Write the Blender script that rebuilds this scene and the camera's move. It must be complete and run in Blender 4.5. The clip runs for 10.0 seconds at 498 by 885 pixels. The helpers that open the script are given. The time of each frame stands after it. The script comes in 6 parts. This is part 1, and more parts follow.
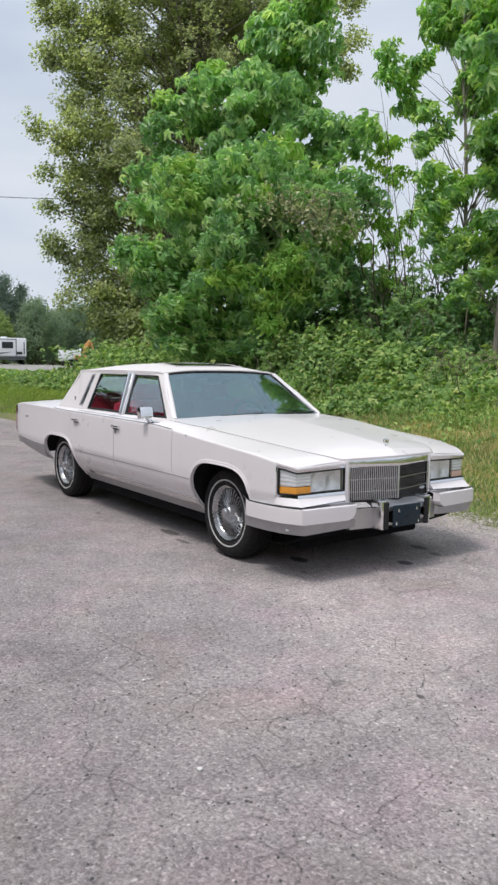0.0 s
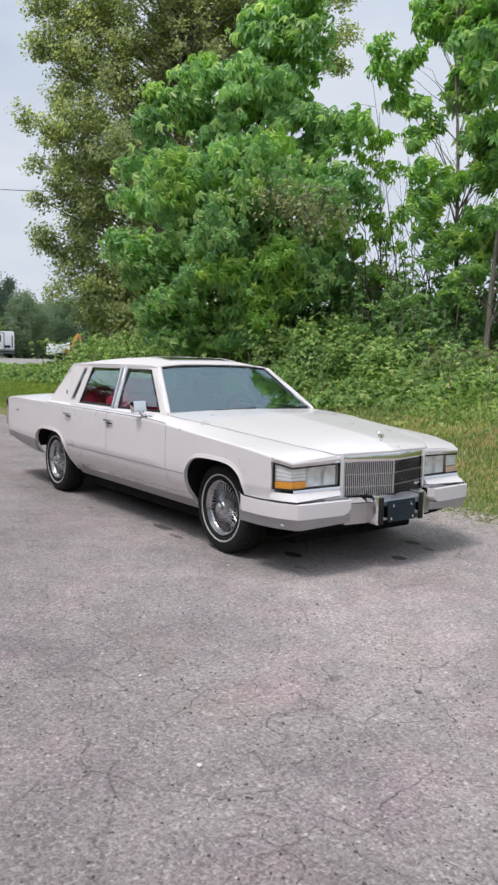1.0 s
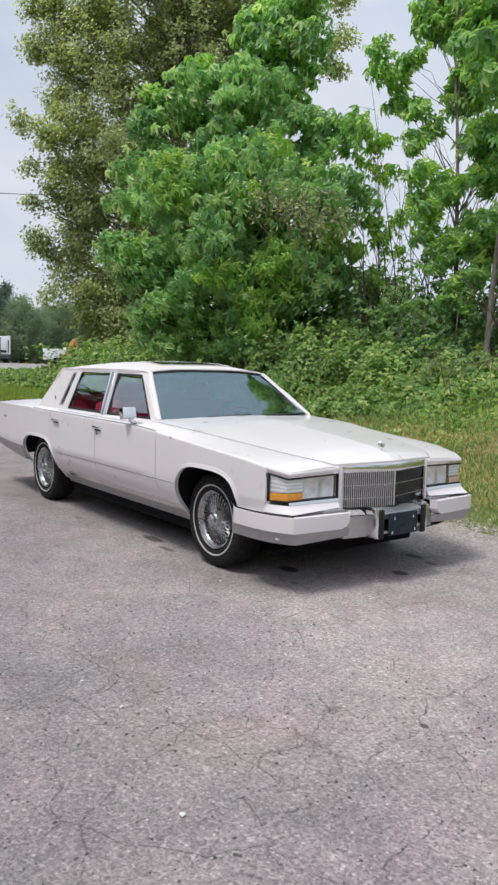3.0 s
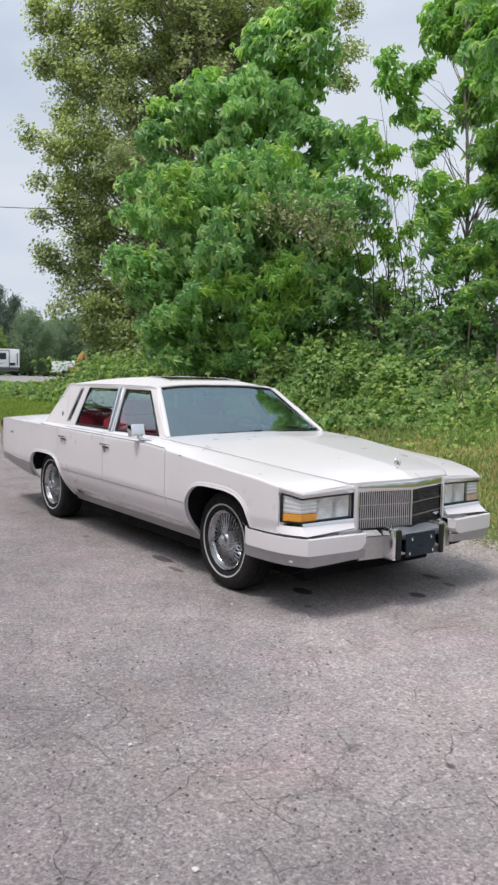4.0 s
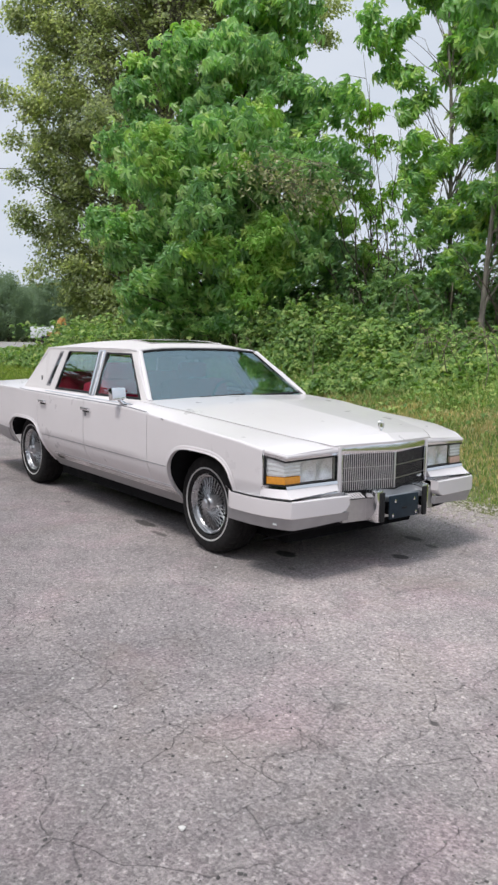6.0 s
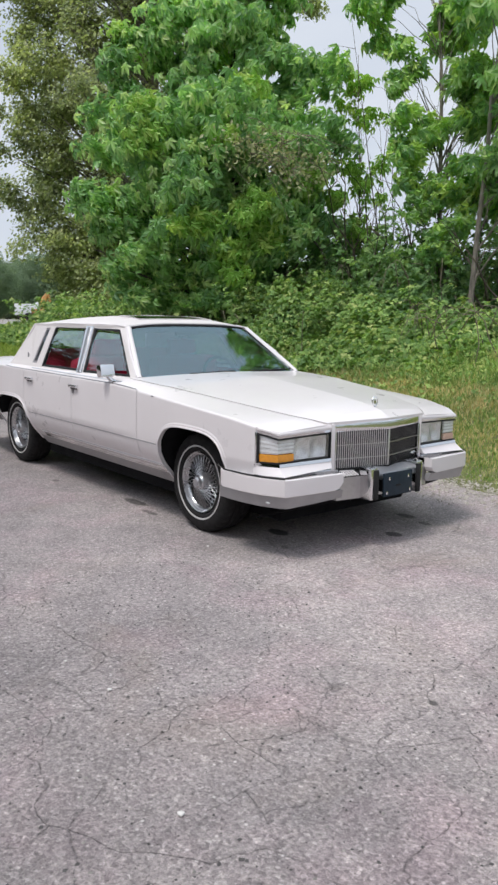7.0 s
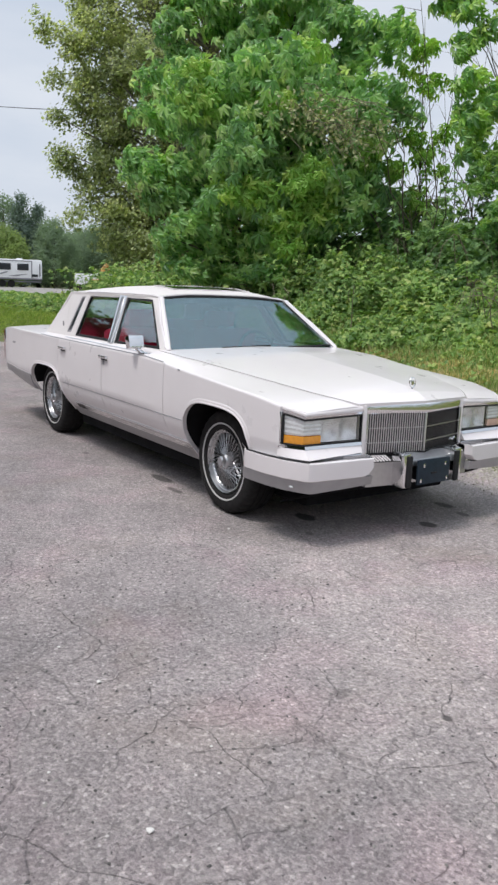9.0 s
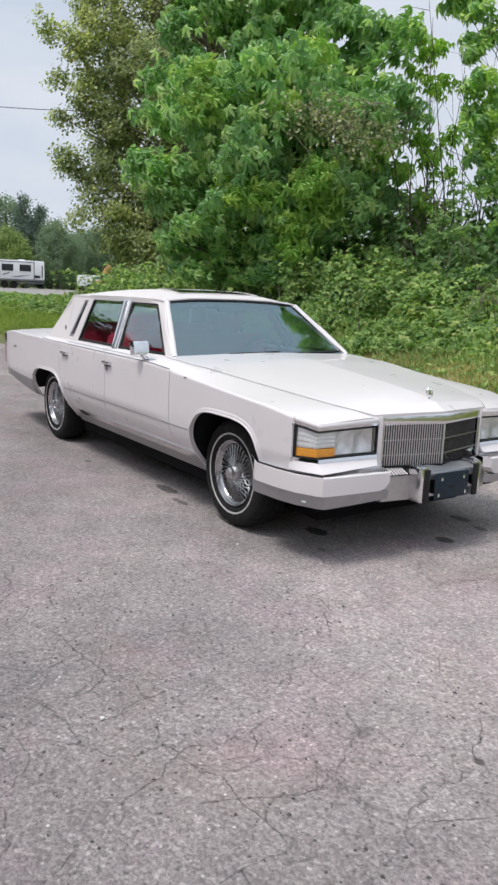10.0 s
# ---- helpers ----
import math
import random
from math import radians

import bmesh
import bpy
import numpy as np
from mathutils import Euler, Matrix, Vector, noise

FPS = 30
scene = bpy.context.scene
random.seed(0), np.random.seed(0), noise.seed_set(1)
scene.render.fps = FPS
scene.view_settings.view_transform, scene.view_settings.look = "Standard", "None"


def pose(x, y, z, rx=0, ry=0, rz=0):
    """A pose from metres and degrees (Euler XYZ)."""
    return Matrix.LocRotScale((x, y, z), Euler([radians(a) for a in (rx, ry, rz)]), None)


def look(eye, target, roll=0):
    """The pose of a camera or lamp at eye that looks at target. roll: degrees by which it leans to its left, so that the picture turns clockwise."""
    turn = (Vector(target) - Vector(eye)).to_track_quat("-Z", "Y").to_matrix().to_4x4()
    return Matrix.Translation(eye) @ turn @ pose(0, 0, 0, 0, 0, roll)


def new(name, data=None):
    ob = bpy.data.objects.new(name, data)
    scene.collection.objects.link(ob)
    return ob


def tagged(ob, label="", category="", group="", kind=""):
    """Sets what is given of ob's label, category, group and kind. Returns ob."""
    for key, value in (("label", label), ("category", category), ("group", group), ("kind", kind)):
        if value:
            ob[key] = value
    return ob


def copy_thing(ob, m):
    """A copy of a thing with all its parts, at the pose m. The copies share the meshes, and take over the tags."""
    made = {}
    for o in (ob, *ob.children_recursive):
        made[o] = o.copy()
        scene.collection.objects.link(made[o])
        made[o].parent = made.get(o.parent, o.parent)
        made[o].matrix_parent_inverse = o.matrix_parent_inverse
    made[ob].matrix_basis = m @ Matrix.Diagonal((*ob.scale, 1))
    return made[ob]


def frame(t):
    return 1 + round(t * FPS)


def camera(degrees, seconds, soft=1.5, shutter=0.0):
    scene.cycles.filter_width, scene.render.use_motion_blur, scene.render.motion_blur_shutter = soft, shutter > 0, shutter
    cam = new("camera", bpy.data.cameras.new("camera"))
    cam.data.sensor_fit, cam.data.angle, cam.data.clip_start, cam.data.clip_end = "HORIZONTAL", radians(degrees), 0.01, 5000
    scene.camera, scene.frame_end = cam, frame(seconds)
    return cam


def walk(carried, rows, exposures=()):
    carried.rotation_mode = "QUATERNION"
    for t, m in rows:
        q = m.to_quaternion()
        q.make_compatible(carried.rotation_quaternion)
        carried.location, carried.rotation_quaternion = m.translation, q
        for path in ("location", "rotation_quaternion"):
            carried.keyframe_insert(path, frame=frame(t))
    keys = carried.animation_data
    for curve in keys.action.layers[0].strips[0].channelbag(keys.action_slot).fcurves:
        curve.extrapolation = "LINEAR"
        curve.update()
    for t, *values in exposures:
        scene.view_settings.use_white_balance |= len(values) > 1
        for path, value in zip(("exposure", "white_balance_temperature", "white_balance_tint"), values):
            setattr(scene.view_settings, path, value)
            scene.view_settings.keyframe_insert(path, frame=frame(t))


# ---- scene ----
cam = camera(36.6, 10.0, soft=2.6)
PATH = [
    (0, (4.539, -3.932, 1.428), (2.926, -2.768, 1.223), 0.8),
    (0.5, (4.527, -3.947, 1.431), (2.922, -2.772, 1.22), 0.9),
    (1, (4.495, -3.954, 1.423), (2.901, -2.766, 1.205), 1.1),
    (1.5, (4.438, -3.957, 1.421), (2.853, -2.76, 1.19), 1.2),
    (2, (4.362, -3.959, 1.417), (2.781, -2.758, 1.18), 1.3),
    (3.3, (4.278, -3.721, 1.417), (2.68, -2.532, 1.226), 1.2),
    (3.5, (4.256, -3.703, 1.44), (2.651, -2.524, 1.252), 1.2),
    (4, (4.162, -3.708, 1.448), (2.555, -2.529, 1.274), 1.0),
    (4.5, (4.134, -3.707, 1.439), (2.532, -2.522, 1.264), 0.9),
    (5, (4.122, -3.7, 1.436), (2.53, -2.505, 1.235), 0.8),
    (5.5, (4.13, -3.698, 1.432), (2.548, -2.497, 1.199), 0.9),
    (7, (4.046, -3.672, 1.414), (2.507, -2.437, 1.092), 0.8),
    (7.5, (3.97, -3.673, 1.411), (2.433, -2.441, 1.063), 1.0),
    (8, (3.939, -3.604, 1.398), (2.385, -2.399, 1.031), 1.2),
    (8.5, (3.945, -3.471, 1.408), (2.36, -2.311, 1.026), 1.7),
    (9, (3.955, -3.385, 1.4), (2.34, -2.271, 1.01), 2.1),
    (9.5, (3.887, -3.339, 1.394), (2.258, -2.246, 1.006), 2.2),
    (10, (3.764, -3.315, 1.418), (2.146, -2.204, 1.032), 2.3),
]
walk(cam, [(t, look(eye, target, roll)) for t, eye, target, roll in PATH])

# ---- light ----
SUN_DIR = Vector((0.02, -0.41, 1.0)).normalized()
world = bpy.data.worlds.new("overcast_sky")
scene.world = world
world.use_nodes = True
wn, wl = world.node_tree.nodes, world.node_tree.links
wn.clear()
w_out = wn.new("ShaderNodeOutputWorld")
w_bg = wn.new("ShaderNodeBackground")
w_sky = wn.new("ShaderNodeTexSky")
w_sky.sky_type = "NISHITA"
w_sky.sun_disc = False
w_sky.sun_elevation = math.asin(SUN_DIR.z)
w_sky.sun_rotation = math.atan2(SUN_DIR.x, SUN_DIR.y)
w_sky.dust_density = 3.0
w_co = wn.new("ShaderNodeTexCoord")
w_map = wn.new("ShaderNodeMapping")
w_map.inputs["Scale"].default_value = (1.0, 1.0, 3.2)
w_noise = wn.new("ShaderNodeTexNoise")
w_noise.inputs["Scale"].default_value = 2.6
w_noise.inputs["Detail"].default_value = 6.0
w_noise.inputs["Roughness"].default_value = 0.52
w_ramp = wn.new("ShaderNodeValToRGB")
w_ramp.color_ramp.elements[0].position = 0.30
w_ramp.color_ramp.elements[0].color = (7.2, 8.15, 9.7, 1)
w_ramp.color_ramp.elements[1].position = 0.72
w_ramp.color_ramp.elements[1].color = (9.9, 10.4, 11.3, 1)
w_mix = wn.new("ShaderNodeMixRGB")
w_mix.inputs["Fac"].default_value = 0.90
wl.new(w_co.outputs["Generated"], w_map.inputs["Vector"])
wl.new(w_map.outputs["Vector"], w_noise.inputs["Vector"])
wl.new(w_noise.outputs["Fac"], w_ramp.inputs["Fac"])
wl.new(w_sky.outputs["Color"], w_mix.inputs["Color1"])
wl.new(w_ramp.outputs["Color"], w_mix.inputs["Color2"])
# an overcast sky is brightest overhead
w_sep = wn.new("ShaderNodeSeparateXYZ")
w_up = wn.new("ShaderNodeMapRange")
w_up.interpolation_type = "SMOOTHSTEP"
w_up.inputs["From Min"].default_value = 0.28
w_up.inputs["From Max"].default_value = 1.0
w_up.inputs["To Min"].default_value = 1.0
w_up.inputs["To Max"].default_value = 1.5
w_lift = wn.new("ShaderNodeVectorMath")
w_lift.operation = "SCALE"
wl.new(w_co.outputs["Generated"], w_sep.inputs["Vector"])
wl.new(w_sep.outputs["Z"], w_up.inputs["Value"])
wl.new(w_mix.outputs["Color"], w_lift.inputs[0])
wl.new(w_up.outputs["Result"], w_lift.inputs["Scale"])
wl.new(w_lift.outputs["Vector"], w_bg.inputs["Color"])
w_bg.inputs["Strength"].default_value = 0.083
wl.new(w_bg.outputs["Background"], w_out.inputs["Surface"])

sun = new("sun", bpy.data.lights.new("sun", "SUN"))
sun.data.energy = 2.35
sun.data.angle = radians(15)
sun.data.color = (1.0, 0.962, 0.938)
sun.matrix_world = look(SUN_DIR * 60, (0, 0, 0))


# ---- materials ----
class Shade:
    """A node material with short names for the nodes that recur."""

    def __init__(self, name):
        self.m = bpy.data.materials.new(name)
        self.m.use_nodes = True
        self.t = self.m.node_tree
        self.n = self.t.nodes
        self.b = self.n["Principled BSDF"]
        self.out = self.n["Material Output"]
        self.co = self.n.new("ShaderNodeTexCoord")

    def link(self, a, b):
        self.t.links.new(a, b)
        return self

    def set(self, **kw):
        for key, value in kw.items():
            self.b.inputs[key.replace("_", " ")].default_value = value
        return self

    def noise(self, scale, detail=4.0, rough=0.55, distort=0.0, vec=None):
        n = self.n.new("ShaderNodeTexNoise")
        n.inputs["Scale"].default_value = scale
        n.inputs["Detail"].default_value = detail
        n.inputs["Roughness"].default_value = rough
        n.inputs["Distortion"].default_value = distort
        self.link(vec or self.co.outputs["Object"], n.inputs["Vector"])
        return n.outputs["Fac"]

    def ramp(self, src, stops):
        n = self.n.new("ShaderNodeValToRGB")
        e = n.color_ramp.elements
        while len(e) < len(stops):
            e.new(0.5)
        for el, (p, c) in zip(e, stops):
            el.position = p
            el.color = (*c, 1) if len(c) == 3 else c
        self.link(src, n.inputs["Fac"])
        return n.outputs["Color"]

    def mix(self, fac, a, b, how="MIX"):
        n = self.n.new("ShaderNodeMixRGB")
        n.blend_type = how
        for val, sock in ((fac, "Fac"), (a, "Color1"), (b, "Color2")):
            if isinstance(val, (int, float)):
                n.inputs[sock].default_value = val if sock == "Fac" else (val, val, val, 1)
            elif isinstance(val, tuple):
                n.inputs[sock].default_value = (*val, 1)
            else:
                self.link(val, n.inputs[sock])
        return n.outputs["Color"]

    def math(self, how, a, b=0.0):
        n = self.n.new("ShaderNodeMath")
        n.operation = how
        for i, val in enumerate((a, b)):
            if isinstance(val, (int, float)):
                n.inputs[i].default_value = val
            else:
                self.link(val, n.inputs[i])
        return n.outputs["Value"]

    def bump(self, height, strength=0.3, distance=0.01):
        n = self.n.new("ShaderNodeBump")
        n.inputs["Strength"].default_value = strength
        n.inputs["Distance"].default_value = distance
        self.link(height, n.inputs["Height"])
        self.link(n.outputs["Normal"], self.b.inputs["Normal"])
        return self

    def color(self, src):
        self.link(src, self.b.inputs["Base Color"])
        return self


def plain(name, col, rough=0.5, metal=0.0, var=0.06, scale=30.0, coat=0.0, bump=0.0):
    """A surface of one colour with slight mottling and uneven gloss."""
    s = Shade(name)
    s.set(Roughness=rough, Metallic=metal, Coat_Weight=coat)
    f = s.noise(scale, 5)
    lo = tuple(max(0.0, c * (1 - var)) for c in col)
    hi = tuple(min(1.0, c * (1 + var)) for c in col)
    s.color(s.ramp(f, [(0.3, lo), (0.7, hi)]))
    r = s.ramp(s.noise(scale * 0.3, 3), [(0.3, (rough * 0.85,) * 3), (0.7, (min(1, rough * 1.15),) * 3)])
    s.link(r, s.b.inputs["Roughness"])
    if bump:
        s.bump(f, bump, 0.004)
    return s.m


def paint(name, col):
    """Old car enamel: clear coat, faint orange peel and road film."""
    s = Shade(name)
    s.set(Roughness=0.32, Coat_Weight=0.5, Coat_Roughness=0.06, IOR=1.45)
    film = s.noise(2.2, 6, 0.6)
    c = s.ramp(film, [(0.35, tuple(v * 0.965 for v in col)), (0.65, col)])
    s.color(c)
    s.link(s.ramp(s.noise(6, 4), [(0.3, (0.26,) * 3), (0.7, (0.40,) * 3)]), s.b.inputs["Roughness"])
    s.bump(s.noise(140, 2), 0.02, 0.002)
    return s.m


def glass(name, tint, gloss=0.05, rim=1.0, sheen=(1, 1, 1)):
    """Tinted car glass: a clear tinted sheet with Fresnel gloss."""
    s = Shade(name)
    s.n.remove(s.b)
    tr = s.n.new("ShaderNodeBsdfTransparent")
    tr.inputs["Color"].default_value = (*tint, 1)
    gl = s.n.new("ShaderNodeBsdfGlossy")
    gl.inputs["Roughness"].default_value = 0.03
    # sheen tints the reflections themselves, blue-green on car glass for a bluer sky
    gl.inputs["Color"].default_value = (*sheen, 1)
    lw = s.n.new("ShaderNodeLayerWeight")
    fac = s.math("ADD", gloss, s.math("MULTIPLY", s.math("POWER", lw.outputs["Facing"], 5.0), (1 - gloss) * rim))
    mx = s.n.new("ShaderNodeMixShader")
    s.link(fac, mx.inputs["Fac"])
    s.link(tr.outputs["BSDF"], mx.inputs[1])
    s.link(gl.outputs["BSDF"], mx.inputs[2])
    s.link(mx.outputs["Shader"], s.out.inputs["Surface"])
    return s.m


def leaf_material(name, stops, through_part=0.35, rough=0.5, gloss=0.35, each=False):
    """Leaves: hue drawn per leaf, some light passing through."""
    s = Shade(name)
    g = s.n.new("ShaderNodeNewGeometry")
    one = s.n.new("ShaderNodeObjectInfo")
    hue = s.ramp(one.outputs["Random"] if each else g.outputs["Random Per Island"], stops)
    patch = s.ramp(s.noise(0.55, 3), [(0.3, (0.78, 0.80, 0.78)), (0.7, (1.15, 1.12, 1.0))])
    col = s.mix(1.0, hue, patch, "MULTIPLY")
    s.color(col)
    s.set(Roughness=rough, Specular_IOR_Level=gloss)
    tl = s.n.new("ShaderNodeBsdfTranslucent")
    s.link(s.mix(1.0, col, (1.25, 1.35, 0.7), "MULTIPLY"), tl.inputs["Color"])
    mx = s.n.new("ShaderNodeMixShader")
    mx.inputs["Fac"].default_value = through_part
    s.link(s.b.outputs["BSDF"], mx.inputs[1])
    s.link(tl.outputs["BSDF"], mx.inputs[2])
    s.link(mx.outputs["Shader"], s.out.inputs["Surface"])
    return s.m


def bark(name, col):
    s = Shade(name)
    mp = s.n.new("ShaderNodeMapping")
    mp.inputs["Scale"].default_value = (14, 14, 2.5)
    s.link(s.co.outputs["Object"], mp.inputs["Vector"])
    f = s.noise(1.6, 7, 0.65, 0.3, mp.outputs["Vector"])
    s.color(s.ramp(f, [(0.3, tuple(c * 0.45 for c in col)), (0.55, col), (0.75, tuple(c * 1.5 for c in col))]))
    s.set(Roughness=0.9)
    s.bump(f, 0.7, 0.02)
    return s.m


LONG_CRACKS = [
    (1.96, -2.29, 2.02, -2.18), (2.02, -2.18, 2.05, -2.05), (2.05, -2.05, 1.93, -1.98), (1.93, -1.98, 1.88, -1.89), (2.14, -2.34, 2.19, -2.21), (2.19, -2.21, 2.28, -2.04),
    (2.28, -2.04, 2.27, -1.99), (2.27, -1.99, 2.16, -1.76), (2.16, -1.76, 2.10, -1.68), (2.10, -1.68, 1.92, -1.62), (2.53, -1.94, 2.53, -1.84), (2.53, -1.84, 2.58, -1.75),
    (2.58, -1.75, 2.64, -1.58), (1.64, -2.43, 1.58, -2.25), (1.58, -2.25, 1.55, -2.12), (2.27, -2.00, 2.17, -1.92), (1.00, -2.45, 1.06, -2.24), (1.20, -0.84, 1.49, -0.84), (0.41, -2.51, 0.40, -2.27)]


def asphalt():
    """Aged asphalt: exposed aggregate, worn pale tracks, crack web, oil spots."""
    s = Shade("aged_asphalt")
    pos = s.co.outputs["Object"]
    # aggregate: stones in grey binder, pits, pale flecks
    v1 = s.n.new("ShaderNodeTexVoronoi")
    v1.inputs["Scale"].default_value = 84
    jitter = s.n.new("ShaderNodeTexNoise")
    jitter.inputs["Scale"].default_value = 60
    jitter.inputs["Detail"].default_value = 3
    s.link(pos, jitter.inputs["Vector"])
    uneven = s.n.new("ShaderNodeVectorMath")
    uneven.operation = "MULTIPLY_ADD"
    uneven.inputs[1].default_value = (0.016, 0.016, 0.0)
    s.link(jitter.outputs["Color"], uneven.inputs[0])
    s.link(pos, uneven.inputs[2])
    s.link(uneven.outputs["Vector"], v1.inputs["Vector"])
    stone = s.ramp(v1.outputs["Color"], [(0.0, (0.184, 0.172, 0.169)), (0.45, (0.274, 0.256, 0.249)), (0.80, (0.333, 0.312, 0.302)), (1.0, (0.470, 0.445, 0.430))])
    grain = s.noise(48, 8, 0.82)
    rough_grey = s.ramp(grain, [(0.28, (0.42, 0.40, 0.41)), (0.46, (0.92, 0.91, 0.92)), (0.56, (1.10, 1.09, 1.08)), (0.72, (1.75, 1.70, 1.66))])
    c = s.mix(1.0, stone, rough_grey, "MULTIPLY")
    fine = s.noise(92, 4, 0.72)
    c = s.mix(1.0, c, s.ramp(fine, [(0.30, (0.50, 0.49, 0.49)), (0.45, (0.95, 0.95, 0.95)), (0.58, (1.10, 1.10, 1.10)), (0.74, (1.75, 1.72, 1.70))]), "MULTIPLY")
    pits = s.ramp(s.noise(34, 5, 0.74), [(0.31, (0.22, 0.21, 0.21)), (0.40, (1, 1, 1))])
    c = s.mix(0.9, c, pits, "MULTIPLY")
    v2 = s.n.new("ShaderNodeTexVoronoi")
    v2.inputs["Scale"].default_value = 31
    s.link(pos, v2.inputs["Vector"])
    fleck = s.math("MULTIPLY", s.ramp(v2.outputs["Distance"], [(0.10, (1, 1, 1)), (0.22, (0, 0, 0))]), s.ramp(v2.outputs["Color"], [(0.72, (0, 0, 0)), (0.82, (1, 1, 1))]))
    c = s.mix(s.math("MULTIPLY", fleck, 0.88), c, (0.60, 0.58, 0.56))
    # wear, dust and damp at the scale of metres
    track = s.n.new("ShaderNodeMapping")
    track.inputs["Location"].default_value = (2.7, 4.1, 0.0)
    s.link(pos, track.inputs["Vector"])
    wear = s.ramp(s.noise(0.75, 6, 0.62, 0.4, track.outputs["Vector"]), [(0.28, (0.85, 0.845, 0.86)), (0.50, (1.12, 1.09, 1.095)), (0.72, (1.40, 1.35, 1.34))])
    c = s.mix(1.0, c, wear, "MULTIPLY")
    # a darker driven lane along the yard, paler ground beside it
    across_yard = s.n.new("ShaderNodeVectorMath")
    across_yard.operation = "DOT_PRODUCT"
    across_yard.inputs[1].default_value = (0.346, 0.938, 0.0)
    s.link(pos, across_yard.inputs[0])
    strayed = s.math("ADD", across_yard.outputs["Value"], s.math("MULTIPLY", s.math("SUBTRACT", s.noise(1.3, 4, 0.6), 0.5), 0.9))
    lane = s.ramp(s.math("MULTIPLY", s.math("ADD", strayed, 2.5), 0.4), [(0.20, (0.87, 0.87, 0.87)), (0.50, (1.0, 1.0, 1.0)), (0.72, (1.08, 1.08, 1.07)), (0.90, (1.17, 1.16, 1.15))])
    c = s.mix(1.0, c, lane, "MULTIPLY")
    blot = s.ramp(s.noise(3.6, 6, 0.66, 0.2), [(0.34, (0.84, 0.83, 0.84)), (0.62, (1.09, 1.07, 1.07))])
    c = s.mix(0.9, c, blot, "MULTIPLY")
    rust = s.ramp(s.noise(1.15, 5, 0.6, 0.5), [(0.53, (0, 0, 0)), (0.70, (1, 1, 1))])
    c = s.mix(s.math("MULTIPLY", rust, 0.24), c, (0.33, 0.25, 0.195))
    pink = s.ramp(s.noise(1.9, 5, 0.6, 0.3), [(0.50, (1, 1, 1)), (0.68, (1.10, 1.01, 1.05))])
    c = s.mix(1.0, c, pink, "MULTIPLY")
    # crack web, bent by noise and broken up
    bend = s.n.new("ShaderNodeTexNoise")
    bend.inputs["Scale"].default_value = 2.4
    bend.inputs["Detail"].default_value = 5
    s.link(pos, bend.inputs["Vector"])
    off = s.n.new("ShaderNodeVectorMath")
    off.operation = "MULTIPLY_ADD"
    off.inputs[1].default_value = (0.42, 0.42, 0.0)
    s.link(bend.outputs["Color"], off.inputs[0])
    s.link(pos, off.inputs[2])
    total = None
    for scale, width, gate_scale, gate_at in ((1.25, 0.0055, 0.9, 0.46), (2.9, 0.013, 1.1, 0.48)):
        vc = s.n.new("ShaderNodeTexVoronoi")
        vc.feature = "DISTANCE_TO_EDGE"
        vc.inputs["Scale"].default_value = scale
        s.link(off.outputs["Vector"], vc.inputs["Vector"])
        line = s.ramp(vc.outputs["Distance"], [(0.0, (1, 1, 1)), (width, (0, 0, 0))])
        gate = s.ramp(s.noise(gate_scale, 4, 0.6), [(gate_at, (0, 0, 0)), (gate_at + 0.10, (1, 1, 1))])
        got = s.math("MULTIPLY", line, gate)
        total = got if total is None else s.math("MAXIMUM", total, got)
    # the longer cracks one by one: ends in the plan, ragged by fine noise
    shake = s.n.new("ShaderNodeTexNoise")
    shake.inputs["Scale"].default_value = 11.0
    shake.inputs["Detail"].default_value = 4
    s.link(pos, shake.inputs["Vector"])
    ragged = s.n.new("ShaderNodeVectorMath")
    ragged.operation = "MULTIPLY_ADD"
    ragged.inputs[1].default_value = (0.075, 0.075, 0.0)
    s.link(shake.outputs["Color"], ragged.inputs[0])
    s.link(pos, ragged.inputs[2])
    for x0, y0, x1, y1 in LONG_CRACKS:
        mp = s.n.new("ShaderNodeMapping")
        mp.vector_type = "TEXTURE"
        mp.inputs["Location"].default_value = ((x0 + x1) / 2 + 0.0375, (y0 + y1) / 2 + 0.0375, 0)
        mp.inputs["Rotation"].default_value = (0, 0, math.atan2(y1 - y0, x1 - x0))
        mp.inputs["Scale"].default_value = (math.hypot(x1 - x0, y1 - y0) / 2, 1, 1)
        s.link(ragged.outputs["Vector"], mp.inputs["Vector"])
        sp = s.n.new("ShaderNodeSeparateXYZ")
        s.link(mp.outputs["Vector"], sp.inputs["Vector"])
        across = s.ramp(s.math("ABSOLUTE", sp.outputs["Y"]), [(0.0008, (1, 1, 1)), (0.0040, (0, 0, 0))])
        along = s.ramp(s.math("ABSOLUTE", sp.outputs["X"]), [(0.96, (1, 1, 1)), (1.04, (0, 0, 0))])
        total = s.math("MAXIMUM", total, s.math("MULTIPLY", across, along))
    crumbled = s.ramp(s.noise(19, 4, 0.7, 0.3), [(0.36, (0.28, 0.28, 0.28)), (0.60, (1, 1, 1))])
    total = s.math("MULTIPLY", total, crumbled)
    c = s.mix(s.math("MULTIPLY", total, 0.50), c, (0.06, 0.056, 0.054))
    # oil spots left by parked cars: centre x, y, half-lengths
    wob = s.noise(7.0, 4, 0.6)
